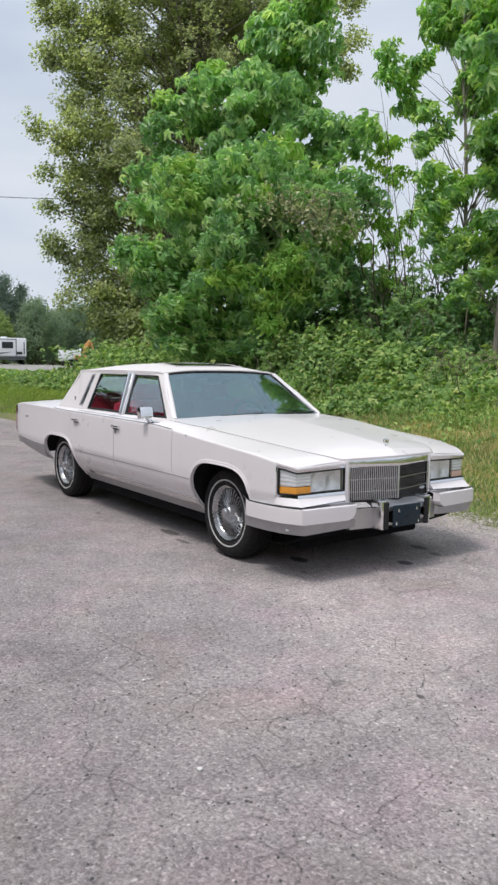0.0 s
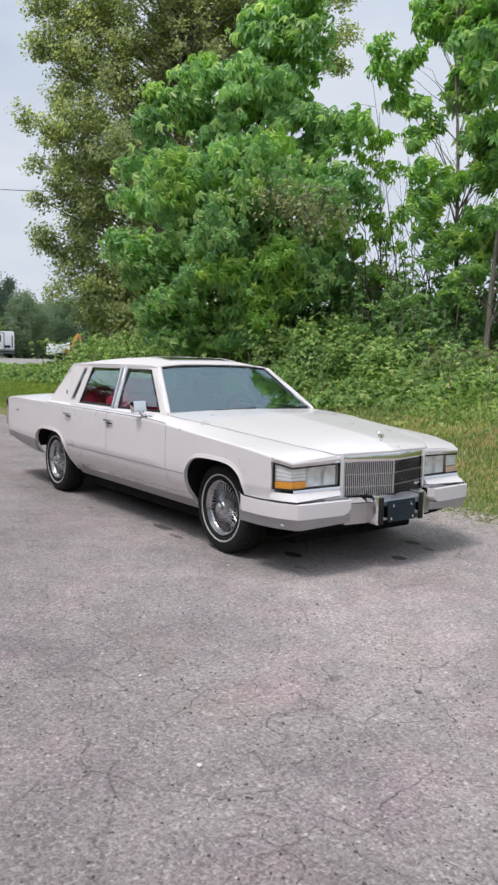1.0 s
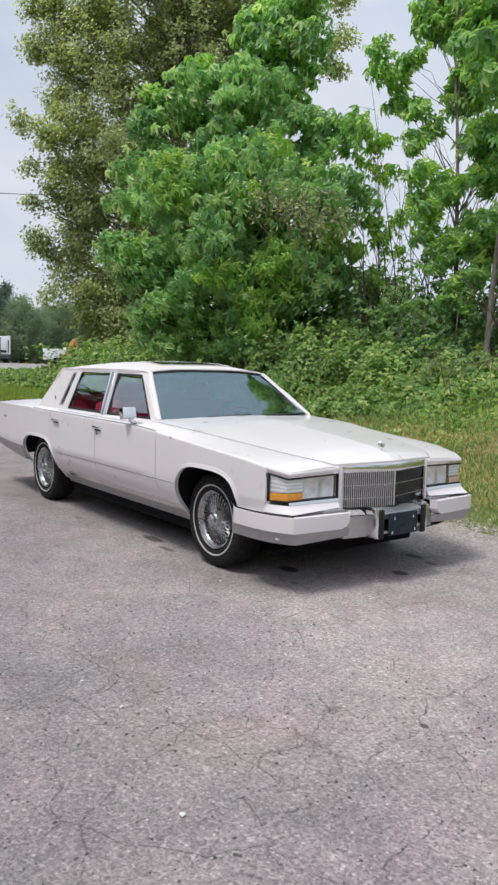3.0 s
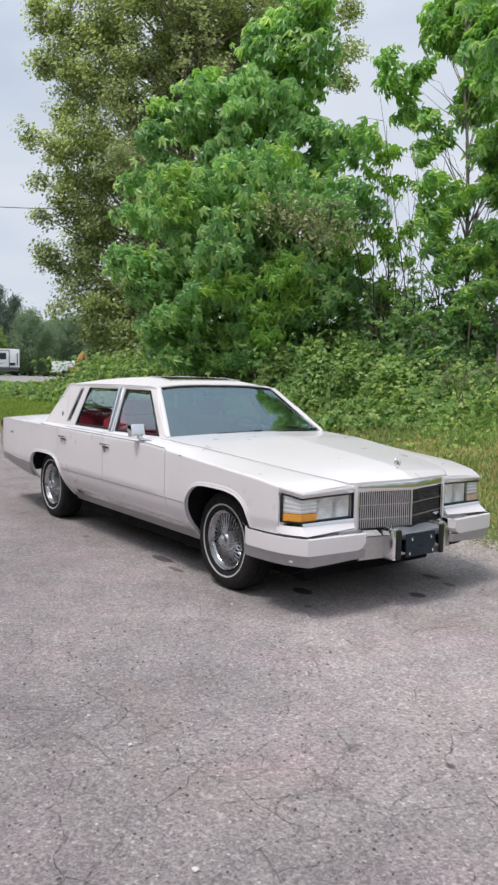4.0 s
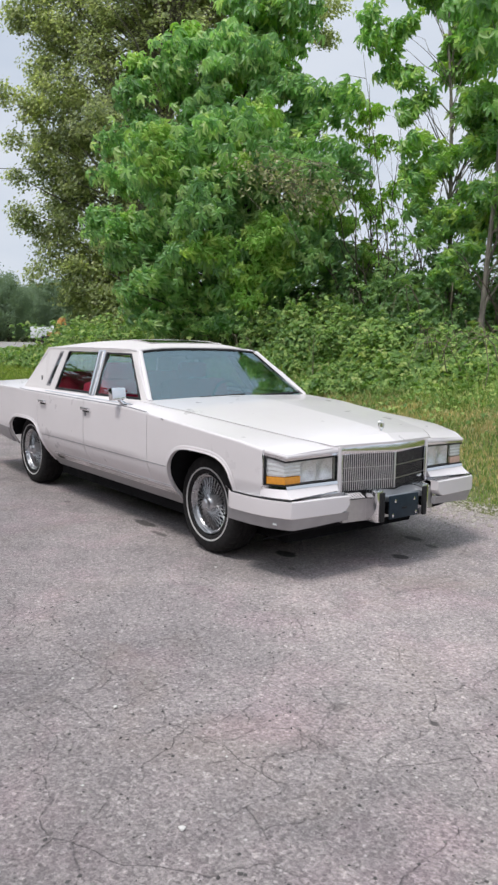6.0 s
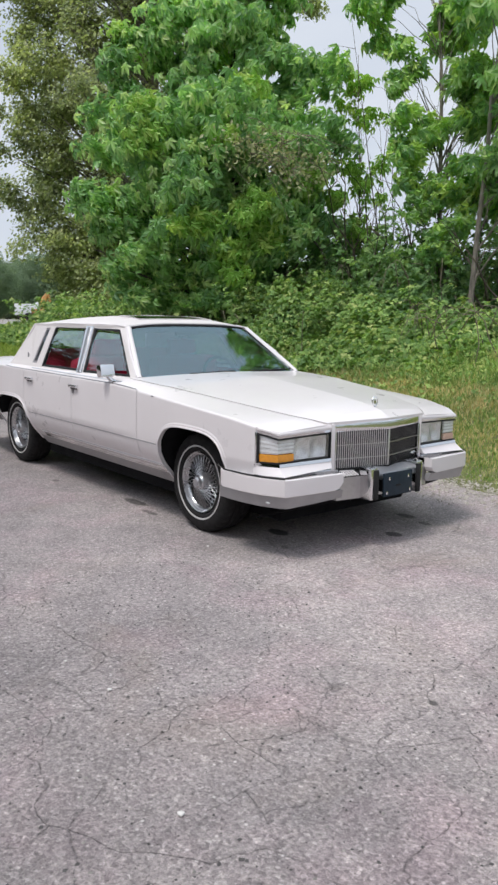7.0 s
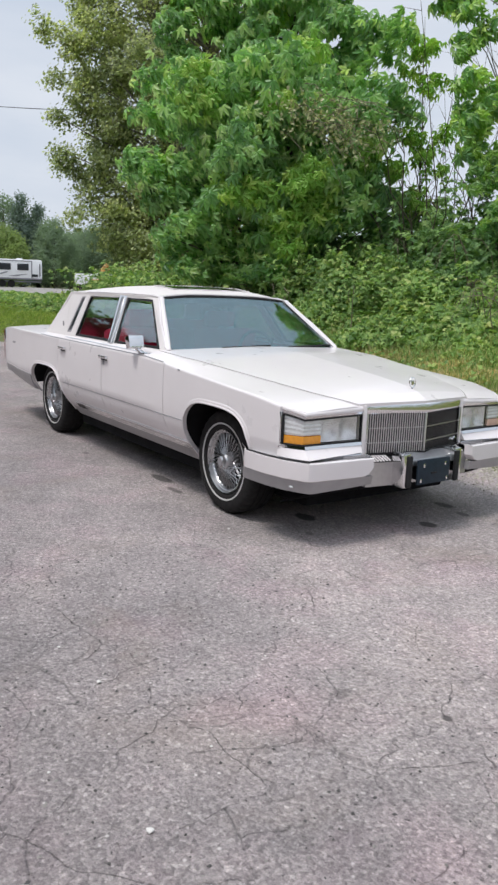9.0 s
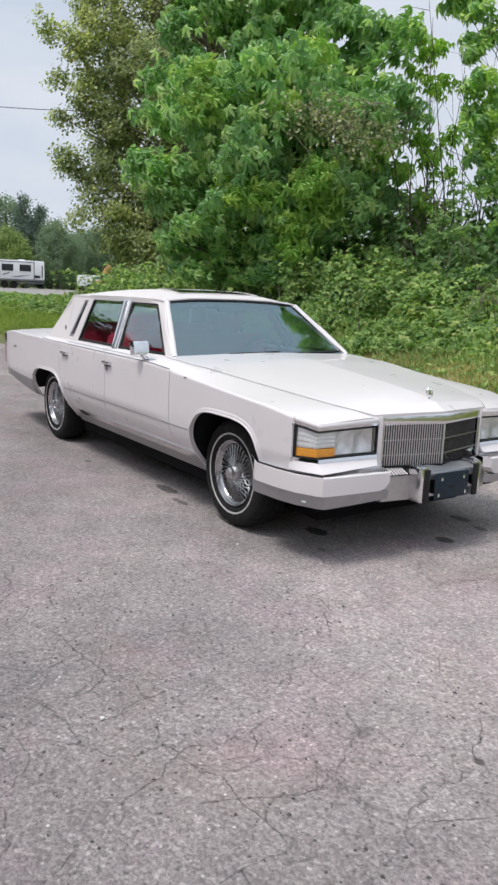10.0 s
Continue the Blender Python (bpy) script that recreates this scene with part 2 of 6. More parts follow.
    for x, y, rx, ry, dark in ((0.33, -0.42, 0.10, 0.065, 0.85), (0.83, 0.17, 0.075, 0.06, 0.75), (0.55, 0.62, 0.11, 0.05, 0.6),
                               (0.78, 0.56, 0.06, 0.03, 0.5), (-0.95, -0.78, 0.17, 0.05, 0.7), (-0.62, -0.86, 0.12, 0.03, 0.55),
                               (2.43, -1.47, 0.028, 0.022, 0.7), (2.12, -1.67, 0.05, 0.045, 0.3), (-2.05, -0.95, 0.06, 0.035, 0.5), (0.62, -0.62, 0.03, 0.02, 0.4)):
        mp = s.n.new("ShaderNodeMapping")
        mp.vector_type = "TEXTURE"
        mp.inputs["Location"].default_value = (x, y, 0)
        mp.inputs["Scale"].default_value = (rx, ry, 1)
        s.link(pos, mp.inputs["Vector"])
        ln = s.n.new("ShaderNodeVectorMath")
        ln.operation = "LENGTH"
        s.link(mp.outputs["Vector"], ln.inputs[0])
        d = s.math("ADD", ln.outputs["Value"], s.math("MULTIPLY", s.math("SUBTRACT", wob, 0.5), 1.6))
        spot = s.ramp(d, [(0.72, (dark,) * 3), (1.0, (0, 0, 0))])
        c = s.mix(spot, c, (0.018, 0.017, 0.018))
    s.color(c)
    s.set(Roughness=0.86, Specular_IOR_Level=0.35)
    h = s.math("SUBTRACT", s.math("ADD", s.math("ADD", grain, s.math("MULTIPLY", fine, 0.6)), s.math("MULTIPLY", v1.outputs["Distance"], -0.5)), s.math("MULTIPLY", total, 1.2))
    s.bump(h, 0.9, 0.008)
    return s.m


def soil():
    s = Shade("verge_soil")
    f = s.noise(6, 7, 0.65)
    c = s.ramp(f, [(0.3, (0.070, 0.085, 0.028)), (0.5, (0.13, 0.14, 0.055)), (0.7, (0.22, 0.20, 0.10))])
    big = s.ramp(s.noise(0.5, 4), [(0.35, (0.75, 0.9, 0.7)), (0.65, (1.25, 1.15, 1.05))])
    s.color(s.mix(1.0, c, big, "MULTIPLY"))
    s.set(Roughness=0.95)
    s.bump(f, 0.8, 0.04)
    return s.m


M_PAINT = paint("white_enamel", (0.765, 0.722, 0.722))
M_VINYL = plain("cream_padded_vinyl", (0.66, 0.625, 0.610), 0.55, 0, 0.03, 120, 0.0, 0.12)
M_CHROME = plain("chrome", (0.80, 0.80, 0.81), 0.10, 1.0, 0.02, 8)
M_BRUSHED = plain("brushed_aluminium", (0.50, 0.495, 0.50), 0.34, 1.0, 0.06, 40)
M_GREYTRIM = plain("grey_bumper_strip", (0.36, 0.35, 0.355), 0.38, 0.35, 0.06, 12)
M_RUBBER = plain("black_rubber", (0.020, 0.020, 0.021), 0.62, 0, 0.2, 60)
M_RUBBER.node_tree.nodes["Principled BSDF"].inputs["Specular IOR Level"].default_value = 0.25
M_TYRE = plain("tyre_rubber", (0.017, 0.016, 0.016), 0.85, 0, 0.25, 40, 0.0, 0.2)
M_TYRE.node_tree.nodes["Principled BSDF"].inputs["Specular IOR Level"].default_value = 0.25
M_WHITEWALL = plain("whitewall_rubber", (0.52, 0.51, 0.50), 0.6, 0, 0.08, 30)
M_DARK = plain("underbody_black", (0.012, 0.012, 0.013), 0.8, 0, 0.2, 20)
M_DARK.node_tree.nodes["Principled BSDF"].inputs["Specular IOR Level"].default_value = 0.05
M_BARS = plain("grille_bar_metal", (0.70, 0.70, 0.71), 0.38, 1.0, 0.04, 20)
M_WIRE = plain("wire_wheel_chrome", (0.55, 0.55, 0.56), 0.28, 1.0, 0.06, 30)
M_GRILLE = plain("grille_backing_black", (0.010, 0.012, 0.013), 0.5, 0, 0.2, 20)
M_RED = plain("maroon_velour", (0.68, 0.035, 0.090), 0.85, 0, 0.15, 60, 0.0, 0.1)
M_MAROON = plain("dark_maroon_trim", (0.10, 0.022, 0.030), 0.6, 0, 0.15, 40)
M_LINING = plain("grey_headlining", (0.46, 0.42, 0.42), 0.9, 0, 0.06, 50)
M_GLASS = glass("tinted_glass", (0.86, 0.93, 0.94), 0.17, 1.0, (0.86, 0.98, 1.0))
M_SCREEN = glass("windshield_glass", (0.56, 0.59, 0.66), 0.18, 1.0, (0.74, 0.98, 1.0))
M_LAMPGLASS = glass("clear_lamp_glass", (0.97, 0.97, 0.97))
M_SHADE = glass("tinted_shade_band", (0.60, 0.62, 0.68))
M_ROOFGLASS = glass("sunroof_glass", (0.05, 0.05, 0.06))
M_LENS = plain("clear_lamp_lens", (0.66, 0.68, 0.68), 0.10, 0.0, 0.10, 26, 0.7)
M_REFLECT = plain("lamp_reflector", (0.88, 0.88, 0.87), 0.24, 0.45, 0.22, 22)
M_AMBER = plain("amber_lens", (0.80, 0.33, 0.030), 0.16, 0.0, 0.10, 40, 0.6)
# paler copy of the amber lens, standing for its reflection at a glancing angle
M_AMBER_GLANCING = plain("glancing_amber_lens", (0.66, 0.44, 0.36), 0.16, 0.0, 0.10, 40, 0.6)
M_TAIL = plain("red_lens", (0.28, 0.012, 0.012), 0.15, 0.0, 0.10, 40, 0.6)
M_PLATE = plain("navy_plate", (0.020, 0.032, 0.045), 0.35, 0.0, 0.15, 30)
M_PLATE.node_tree.nodes["Principled BSDF"].inputs["Specular IOR Level"].default_value = 0.2
M_GREYMARK = plain("grey_mark", (0.30, 0.29, 0.30), 0.4, 0.3, 0.05, 40)
M_ASPHALT = asphalt()
M_SOIL = soil()
M_BARK = bark("maple_bark", (0.105, 0.085, 0.062))
M_BARK2 = bark("poplar_bark", (0.24, 0.215, 0.18))
M_TWIG = plain("dry_twigs", (0.185, 0.155, 0.105), 0.9, 0, 0.25, 20)
MAPLE_HUES = [(0.0, (0.176, 0.345, 0.155)), (0.40, (0.300, 0.515, 0.232)), (0.80, (0.458, 0.660, 0.318)), (1.0, (0.690, 0.800, 0.460))]
M_LEAF = leaf_material("single_maple_leaf", MAPLE_HUES, 0.52, rough=0.42, gloss=0.6, each=True)
M_MAPLE = leaf_material("maple_leaf", MAPLE_HUES, 0.52, 0.42, 0.6)
M_YOUNG = leaf_material("young_maple_leaf", [(0.0, (0.260, 0.490, 0.110)), (0.6, (0.370, 0.600, 0.145)), (1.0, (0.540, 0.700, 0.200))])
M_POPLAR = leaf_material("poplar_leaf", [(0.0, (0.238, 0.288, 0.178)), (0.5, (0.388, 0.436, 0.262)), (0.85, (0.545, 0.582, 0.372)), (1.0, (0.730, 0.730, 0.540))], 0.55)
M_BRAMBLE = leaf_material("bramble_leaf", [(0.0, (0.125, 0.240, 0.078)), (0.5, (0.230, 0.375, 0.118)), (0.85, (0.370, 0.510, 0.170)), (1.0, (0.520, 0.570, 0.240))])
M_SHRUB = leaf_material("shrub_leaf", [(0.0, (0.100, 0.205, 0.080)), (0.6, (0.180, 0.325, 0.120)), (1.0, (0.300, 0.440, 0.165))])
M_GRASS = leaf_material("verge_grass", [(0.0, (0.150, 0.260, 0.070)), (0.45, (0.250, 0.370, 0.110)), (0.75, (0.390, 0.450, 0.180)), (1.0, (0.660, 0.560, 0.330))], 0.3)
M_LAWN = leaf_material("lawn_grass", [(0.0, (0.20, 0.31, 0.06)), (0.6, (0.30, 0.42, 0.09)), (1.0, (0.46, 0.50, 0.16))], 0.35)
M_STRAW = leaf_material("dry_grass", [(0.0, (0.46, 0.40, 0.18)), (0.5, (0.66, 0.53, 0.28)), (1.0, (0.82, 0.68, 0.45))], 0.3)
M_WITHER = leaf_material("withered_seed", [(0.0, (0.28, 0.31, 0.18)), (0.5, (0.44, 0.45, 0.28)), (1.0, (0.60, 0.58, 0.41))], 0.3)
# pale bluish, low-contrast base colours put the haze of distance into these leaves
M_HAZED_CONIFER = leaf_material("hazed_conifer_needles", [(0.0, (0.175, 0.232, 0.226)), (0.6, (0.190, 0.250, 0.238)), (1.0, (0.205, 0.266, 0.250))], 0.55, 0.95, 0.0)
M_HAZED_LEAF = leaf_material("hazed_far_leaf", [(0.0, (0.225, 0.300, 0.230)), (0.6, (0.245, 0.323, 0.243)), (1.0, (0.268, 0.345, 0.255))], 0.55, 0.95, 0.0)
# near-black leaf so that the unseen ring mirrors dark in the side windows
M_RING_LEAF = leaf_material("unseen_ring_leaf", [(0.0, (0.022, 0.040, 0.018)), (0.6, (0.035, 0.060, 0.026)), (1.0, (0.055, 0.085, 0.036))], 0.12, 0.8, 0.1)
M_FARLIME = leaf_material("lime_leaf", [(0.0, (0.143, 0.234, 0.058)), (1.0, (0.247, 0.325, 0.091))], 0.3)
M_GRAVEL = plain("gravel", (0.27, 0.255, 0.235), 0.9, 0, 0.35, 25)
M_CRUMB = plain("asphalt_crumb", (0.085, 0.080, 0.078), 0.9, 0, 0.3, 25)
M_EDGE = plain("beige_gravel", (0.42, 0.39, 0.335), 0.9, 0, 0.3, 25)
M_CHIP = plain("pale_stone_chip", (0.62, 0.60, 0.57), 0.8, 0, 0.15, 40)
M_RVWHITE = plain("white_trailer_panel", (0.86, 0.87, 0.88), 0.4, 0, 0.03, 3)
M_RVDARK = plain("dark_trailer_glass", (0.025, 0.028, 0.032), 0.2, 0, 0.1, 3)
M_RVGREY = plain("grey_trailer_graphic", (0.20, 0.20, 0.22), 0.5, 0, 0.1, 3)
M_ORANGE = plain("orange_machine_paint", (0.60, 0.30, 0.09), 0.45, 0, 0.1, 3)
M_CABLE = plain("black_cable", (0.04, 0.04, 0.042), 0.7, 0, 0.1, 3)


# ---- building blocks ----
def part(name, bm, material, parent=None, label="", smooth=True, sharp=32):
    """Links a bmesh as one mesh object under a thing or under a part."""
    bmesh.ops.recalc_face_normals(bm, faces=bm.faces)
    for f in bm.faces:
        f.smooth = smooth
    for e in bm.edges:
        if len(e.link_faces) == 2 and e.calc_face_angle(0) > radians(sharp):
            e.smooth = False
    me = bpy.data.meshes.new(name)
    bm.to_mesh(me)
    bm.free()
    me.materials.append(material)
    ob = new(name, me)
    if parent is not None:
        ob.parent = parent
    if label:
        tagged(ob, label)
    return ob


def thing(name, label, category, group="", kind="", at=(0, 0, 0)):
    ob = new(name)
    ob.empty_display_size = 0.1
    ob.location = at
    return tagged(ob, label, category, group, kind)


def raw(name, verts, faces, material, parent=None, smooth=False):
    """A large mesh straight from arrays of vertices and faces."""
    me = bpy.data.meshes.new(name)
    verts = np.asarray(verts, dtype=np.float32)
    faces = np.asarray(faces, dtype=np.int32)
    n, k = faces.shape
    me.vertices.add(len(verts))
    me.vertices.foreach_set("co", verts.ravel())
    me.loops.add(n * k)
    me.loops.foreach_set("vertex_index", faces.ravel())
    me.polygons.add(n)
    me.polygons.foreach_set("loop_start", np.arange(0, n * k, k, dtype=np.int32))
    me.polygons.foreach_set("use_smooth", np.full(n, smooth))
    me.update(calc_edges=True)
    me.materials.append(material)
    ob = new(name, me)
    if parent is not None:
        ob.parent = parent
    return ob


def add_box(bm, c, s, bevel=0.0, rot=None):
    made = bmesh.ops.create_cube(bm, size=1.0)["verts"]
    bmesh.ops.scale(bm, vec=s, verts=made)
    if bevel:
        edges = list({e for v in made for e in v.link_edges})
        got = bmesh.ops.bevel(bm, geom=edges, offset=bevel, segments=2, profile=0.6, affect="EDGES")
        made = list({v for f in got["faces"] for v in f.verts} | {v for v in made if v.is_valid})
    if rot is not None:
        bmesh.ops.rotate(bm, cent=(0, 0, 0), matrix=rot, verts=made)
    bmesh.ops.translate(bm, vec=c, verts=made)
    return made


def box(c, s, bevel=0.0, rot=None):
    bm = bmesh.new()
    add_box(bm, c, s, bevel, rot)
    return bm


def add_grid(bm, rows):
    """Quads over a table of points."""
    vs = [[bm.verts.new(p) for p in r] for r in rows]
    for a, b in zip(vs, vs[1:]):
        for i in range(len(a) - 1):
            bm.faces.new((a[i], a[i + 1], b[i + 1], b[i]))
    return vs


def add_tube(bm, pts, radii, sides=6, cap=True):
    """A round bar along a line of points."""
    pts = [Vector(p) for p in pts]
    if isinstance(radii, (int, float)):
        radii = [radii] * len(pts)
    rings, up = [], Vector((0.13, 0.21, 0.97))
    for i, p in enumerate(pts):
        d = (pts[min(i + 1, len(pts) - 1)] - pts[max(i - 1, 0)]).normalized()
        u = d.cross(up)
        if u.length < 1e-3:
            u = d.cross(Vector((1, 0, 0)))
        u.normalize()
        w = d.cross(u)
        rings.append([bm.verts.new(p + (u * math.cos(a) + w * math.sin(a)) * radii[i])
                      for a in (2 * math.pi * k / sides for k in range(sides))])
    for a, b in zip(rings, rings[1:]):
        for k in range(sides):
            bm.faces.new((a[k], a[(k + 1) % sides], b[(k + 1) % sides], b[k]))
    if cap:
        bm.faces.new(rings[0][::-1])
        bm.faces.new(rings[-1])


def tube(pts, radii, sides=6):
    bm = bmesh.new()
    add_tube(bm, pts, radii, sides)
    return bm


def extrude_poly(pts, off):
    """A closed slab from a flat outline, made thick by the vector off."""
    bm = bmesh.new()
    vs = [bm.verts.new(p) for p in pts]
    f = bm.faces.new(vs)
    got = bmesh.ops.extrude_face_region(bm, geom=[f])
    bmesh.ops.translate(bm, vec=off, verts=[g for g in got["geom"] if isinstance(g, bmesh.types.BMVert)])
    return bm


def lathe(profile, axis_at=(0, 0, 0), seg=48, closed=True):
    """Revolves (radius, along) pairs about the y axis."""
    bm = bmesh.new()
    rings = []
    for k in range(seg):
        a = 2 * math.pi * k / seg
        rings.append([bm.verts.new((axis_at[0] + r * math.cos(a), axis_at[1] + y, axis_at[2] + r * math.sin(a))) for r, y in profile])
    n = len(profile)
    for k in range(seg):
        a, b = rings[k], rings[(k + 1) % seg]
        for i in range(n if closed else n - 1):
            j = (i + 1) % n
            bm.faces.new((a[i], a[j], b[j], b[i]))
    return bm


def lerp(a, b, t):
    return a + (b - a) * t


def curve_at(table, x):
    """Linear reading of a small table of (x, value)."""
    return float(np.interp(x, [p[0] for p in table], [p[1] for p in table]))


# ---- the car ----
from mathutils import geometry

CAR_TOP = [(-4.5, 0.930), (-4.2, 0.955), (-3.2, 0.952), (-2.9, 0.942), (-0.9, 0.930), (-0.6, 0.912), (-0.25, 0.885), (0.13, 0.860), (0.47, 0.832), (0.665, 0.797), (0.80, 0.766)]
CAR_WIDE = [(-4.55, 0.865), (-4.3, 0.905), (-3.8, 0.948), (-3.2, 0.970), (0.2, 0.970), (0.45, 0.954), (0.665, 0.914), (0.80, 0.880)]
CAR_LOW = [(-4.5, 0.50), (-3.426, 0.44), (-3.416, 0.30), (0.43, 0.30), (0.44, 0.47), (0.7, 0.48)]
ARCHES = {"front": (0.045, 0.392, 0.714), "rear": (-3.000, 0.420, 0.672)}
SQUARE = 3.5


def arch_points(which, n=22):
    c, a, top = ARCHES[which]
    out = []
    for k in range(n + 1):
        t = math.pi * (1 - k / n)
        u = math.copysign(abs(math.cos(t)) ** (2 / SQUARE), math.cos(t))
        v = abs(math.sin(t)) ** (2 / SQUARE)
        out.append((c + a * u, 0.30 + (top - 0.30) * v))
    return out


def side_low(x):
    z = curve_at(CAR_LOW, x)
    for c, a, top in ARCHES.values():
        u = abs((x - c) / a)
        if u < 1:
            z = max(z, 0.30 + (top - 0.30) * (1 - u ** SQUARE) ** (1 / SQUARE))
    return z


def side_y(x, z):
    """Half width of the body at a place of its flank."""
    w = curve_at(CAR_WIDE, x)
    d = curve_at(CAR_TOP, x) - z
    w -= 0.010 * max(0.0, 1 - d / 0.012) ** 2.0
    if z < 0.56:
        w -= 0.006 + 0.15 * ((0.56 - z) / 0.26) ** 1.7
    w -= 0.006 * ((z - 0.70) / 0.2) ** 2 if z > 0.70 else 0
    return w


def sheet(rows, off):
    """A closed thin slab: a grid of points, made thick by the vector off."""
    bm = bmesh.new()
    off = Vector(off)
    a = add_grid(bm, rows)
    b = add_grid(bm, [[Vector(p) + off for p in r] for r in rows])
    n, m = len(a), len(a[0])
    rim = [(0, j) for j in range(m)] + [(i, m - 1) for i in range(1, n)] + [(n - 1, j) for j in range(m - 2, -1, -1)] + [(i, 0) for i in range(n - 2, 0, -1)]
    for (i, j), (k, l) in zip(rim, rim[1:] + rim[:1]):
        bm.faces.new((a[i][j], a[k][l], b[k][l], b[i][j]))
    return bm


def flank(xs, s):
    """A piece of the flank from sill to shoulder."""
    steps = (0, 0.06, 0.12, 0.18, 0.24, 0.30, 0.36, 0.405, 0.42, 0.50, 0.60, 0.72, 0.82, 0.89, 0.93, 0.955, 0.975, 0.99, 1.0)
    rows = []
    for x in xs:
        lo, hi = side_low(x), curve_at(CAR_TOP, x)
        rows.append([(x, s * side_y(x, lerp(lo, hi, t)), lerp(lo, hi, t)) for t in steps])
    return sheet(rows, (0, -s * 0.022, 0))


def spread(a, b, n):
    return [lerp(a, b, k / n) for k in range(n + 1)]


def inside(p, poly):
    hit = False
    for (x1, y1), (x2, y2) in zip(poly, poly[1:] + poly[:1]):
        if (y1 > p[1]) != (y2 > p[1]) and p[0] < (x2 - x1) * (p[1] - y1) / (y2 - y1) + x1:
            hit = not hit
    return hit


def pierced(outer, holes, place, off):
    """A slab with real openings; place maps the flat outline into space."""
    pts, edges = [], []
    for loop in (outer, *holes):
        k = len(pts)
        pts += [Vector(p) for p in loop]
        edges += [(k + i, k + (i + 1) % len(loop)) for i in range(len(loop))]
    got = geometry.delaunay_2d_cdt(pts, edges, [], 0, 1e-5)
    bm = bmesh.new()
    vs = [bm.verts.new(place(p.x, p.y)) for p in got[0]]
    for f in got[2]:
        c = (sum(got[0][i].x for i in f) / 3, sum(got[0][i].y for i in f) / 3)
        if inside(c, list(outer)) and not any(inside(c, list(h)) for h in holes):
            bm.faces.new([vs[i] for i in f])
    bmesh.ops.delete(bm, geom=[v for v in bm.verts if not v.link_faces], context="VERTS")
    top = list(bm.faces)
    rim = [e for e in bm.edges if len(e.link_faces) == 1]
    copy = {v: bm.verts.new(v.co + Vector(off)) for v in list(bm.verts)}
    for f in top:
        bm.faces.new([copy[v] for v in reversed(f.verts)])
    for e in rim:
        a, b = e.verts
        bm.faces.new((a, b, copy[b], copy[a]))
    return bm


def shrink(poly, d):
    """The outline moved inwards by d (for seals and panes)."""
    out, n = [], len(poly)
    area = sum(a[0] * b[1] - b[0] * a[1] for a, b in zip(poly, poly[1:] + poly[:1]))
    sg = 1 if area > 0 else -1
    for i in range(n):
        p0, p1, p2 = Vector(poly[i - 1]), Vector(poly[i]), Vector(poly[(i + 1) % n])
        a, b = (p1 - p0).normalized(), (p2 - p1).normalized()
        na, nb = Vector((-a.y, a.x)) * sg, Vector((-b.y, b.x)) * sg
        m = (na + nb).normalized()
        q = p1 + m * (d / max(0.3, m.dot(na)))
        out.append((q.x, q.y))
    return out


def upright(plan, z0, z1, thick, lean=0.0, n=1):
    """A strip standing on a line of the plan, leaning back by lean."""
    rows = []
    for x, y in plan:
        rows.append([(x - lean * k / n, y, lerp(z0, z1, k / n)) for k in range(n + 1)])
    return sheet(rows, (-thick, 0, 0))


def roof_half(x):
    """Half width of the roof at its drip rail; it narrows towards the windshield."""
    return curve_at([(-3.0, 0.700), (-2.9, 0.715), (-2.3, 0.705), (-1.9, 0.685), (-1.6, 0.650), (-1.36, 0.602)], x)


def glass_y(x, z):
    """The leaning side of the cabin."""
    base = curve_at([(-1.5, 0.872), (-1.2, 0.862), (-0.86, 0.805)], x)
    return lerp(base, roof_half(x), (z - 0.965) / 0.38)


def curved_pane(poly, s):
    """A side window bent a little over its height."""
    zs = [p[1] for p in poly]
    lo, hi = min(zs) + 1e-4, max(zs) - 1e-4
    rows = []
    for k in range(11):
        z = lerp(lo, hi, k / 10)
        cut = []
        for (x1, z1), (x2, z2) in zip(poly, poly[1:] + poly[:1]):
            if (z1 > z) != (z2 > z):
                cut.append(x1 + (x2 - x1) * (z - z1) / (z2 - z1))
        a, b = min(cut), max(cut)
        rows.append([(x, s * (glass_y(x, z) - 0.026 + 0.088 * (k / 10) * (1 - k / 10)), z) for x in spread(a, b, 5)])
    return sheet(rows, (0, -s * 0.004, 0))


def hood_edge(x):
    """The hood's own outline: half width and height."""
    half = curve_at([(-0.92, 0.845), (-0.5, 0.835), (-0.15, 0.770), (0.14, 0.708), (0.4, 0.648), (0.62, 0.580), (0.72, 0.520), (0.80, 0.455)], x)
    return half, curve_at([(-0.92, 0.972), (-0.4, 0.946), (0.0, 0.905), (0.4, 0.862), (0.7, 0.824), (0.80, 0.800)], x)


def roof_z(x, v):
    c = curve_at([(-2.96, 1.362), (-2.85, 1.384), (-2.65, 1.408), (-2.4, 1.424), (-2.1, 1.433), (-1.9, 1.432), (-1.75, 1.425), (-1.55, 1.403), (-1.36, 1.367)], x)
    return c - (c - min(1.350, c - 0.01)) * abs(v) ** 4.0


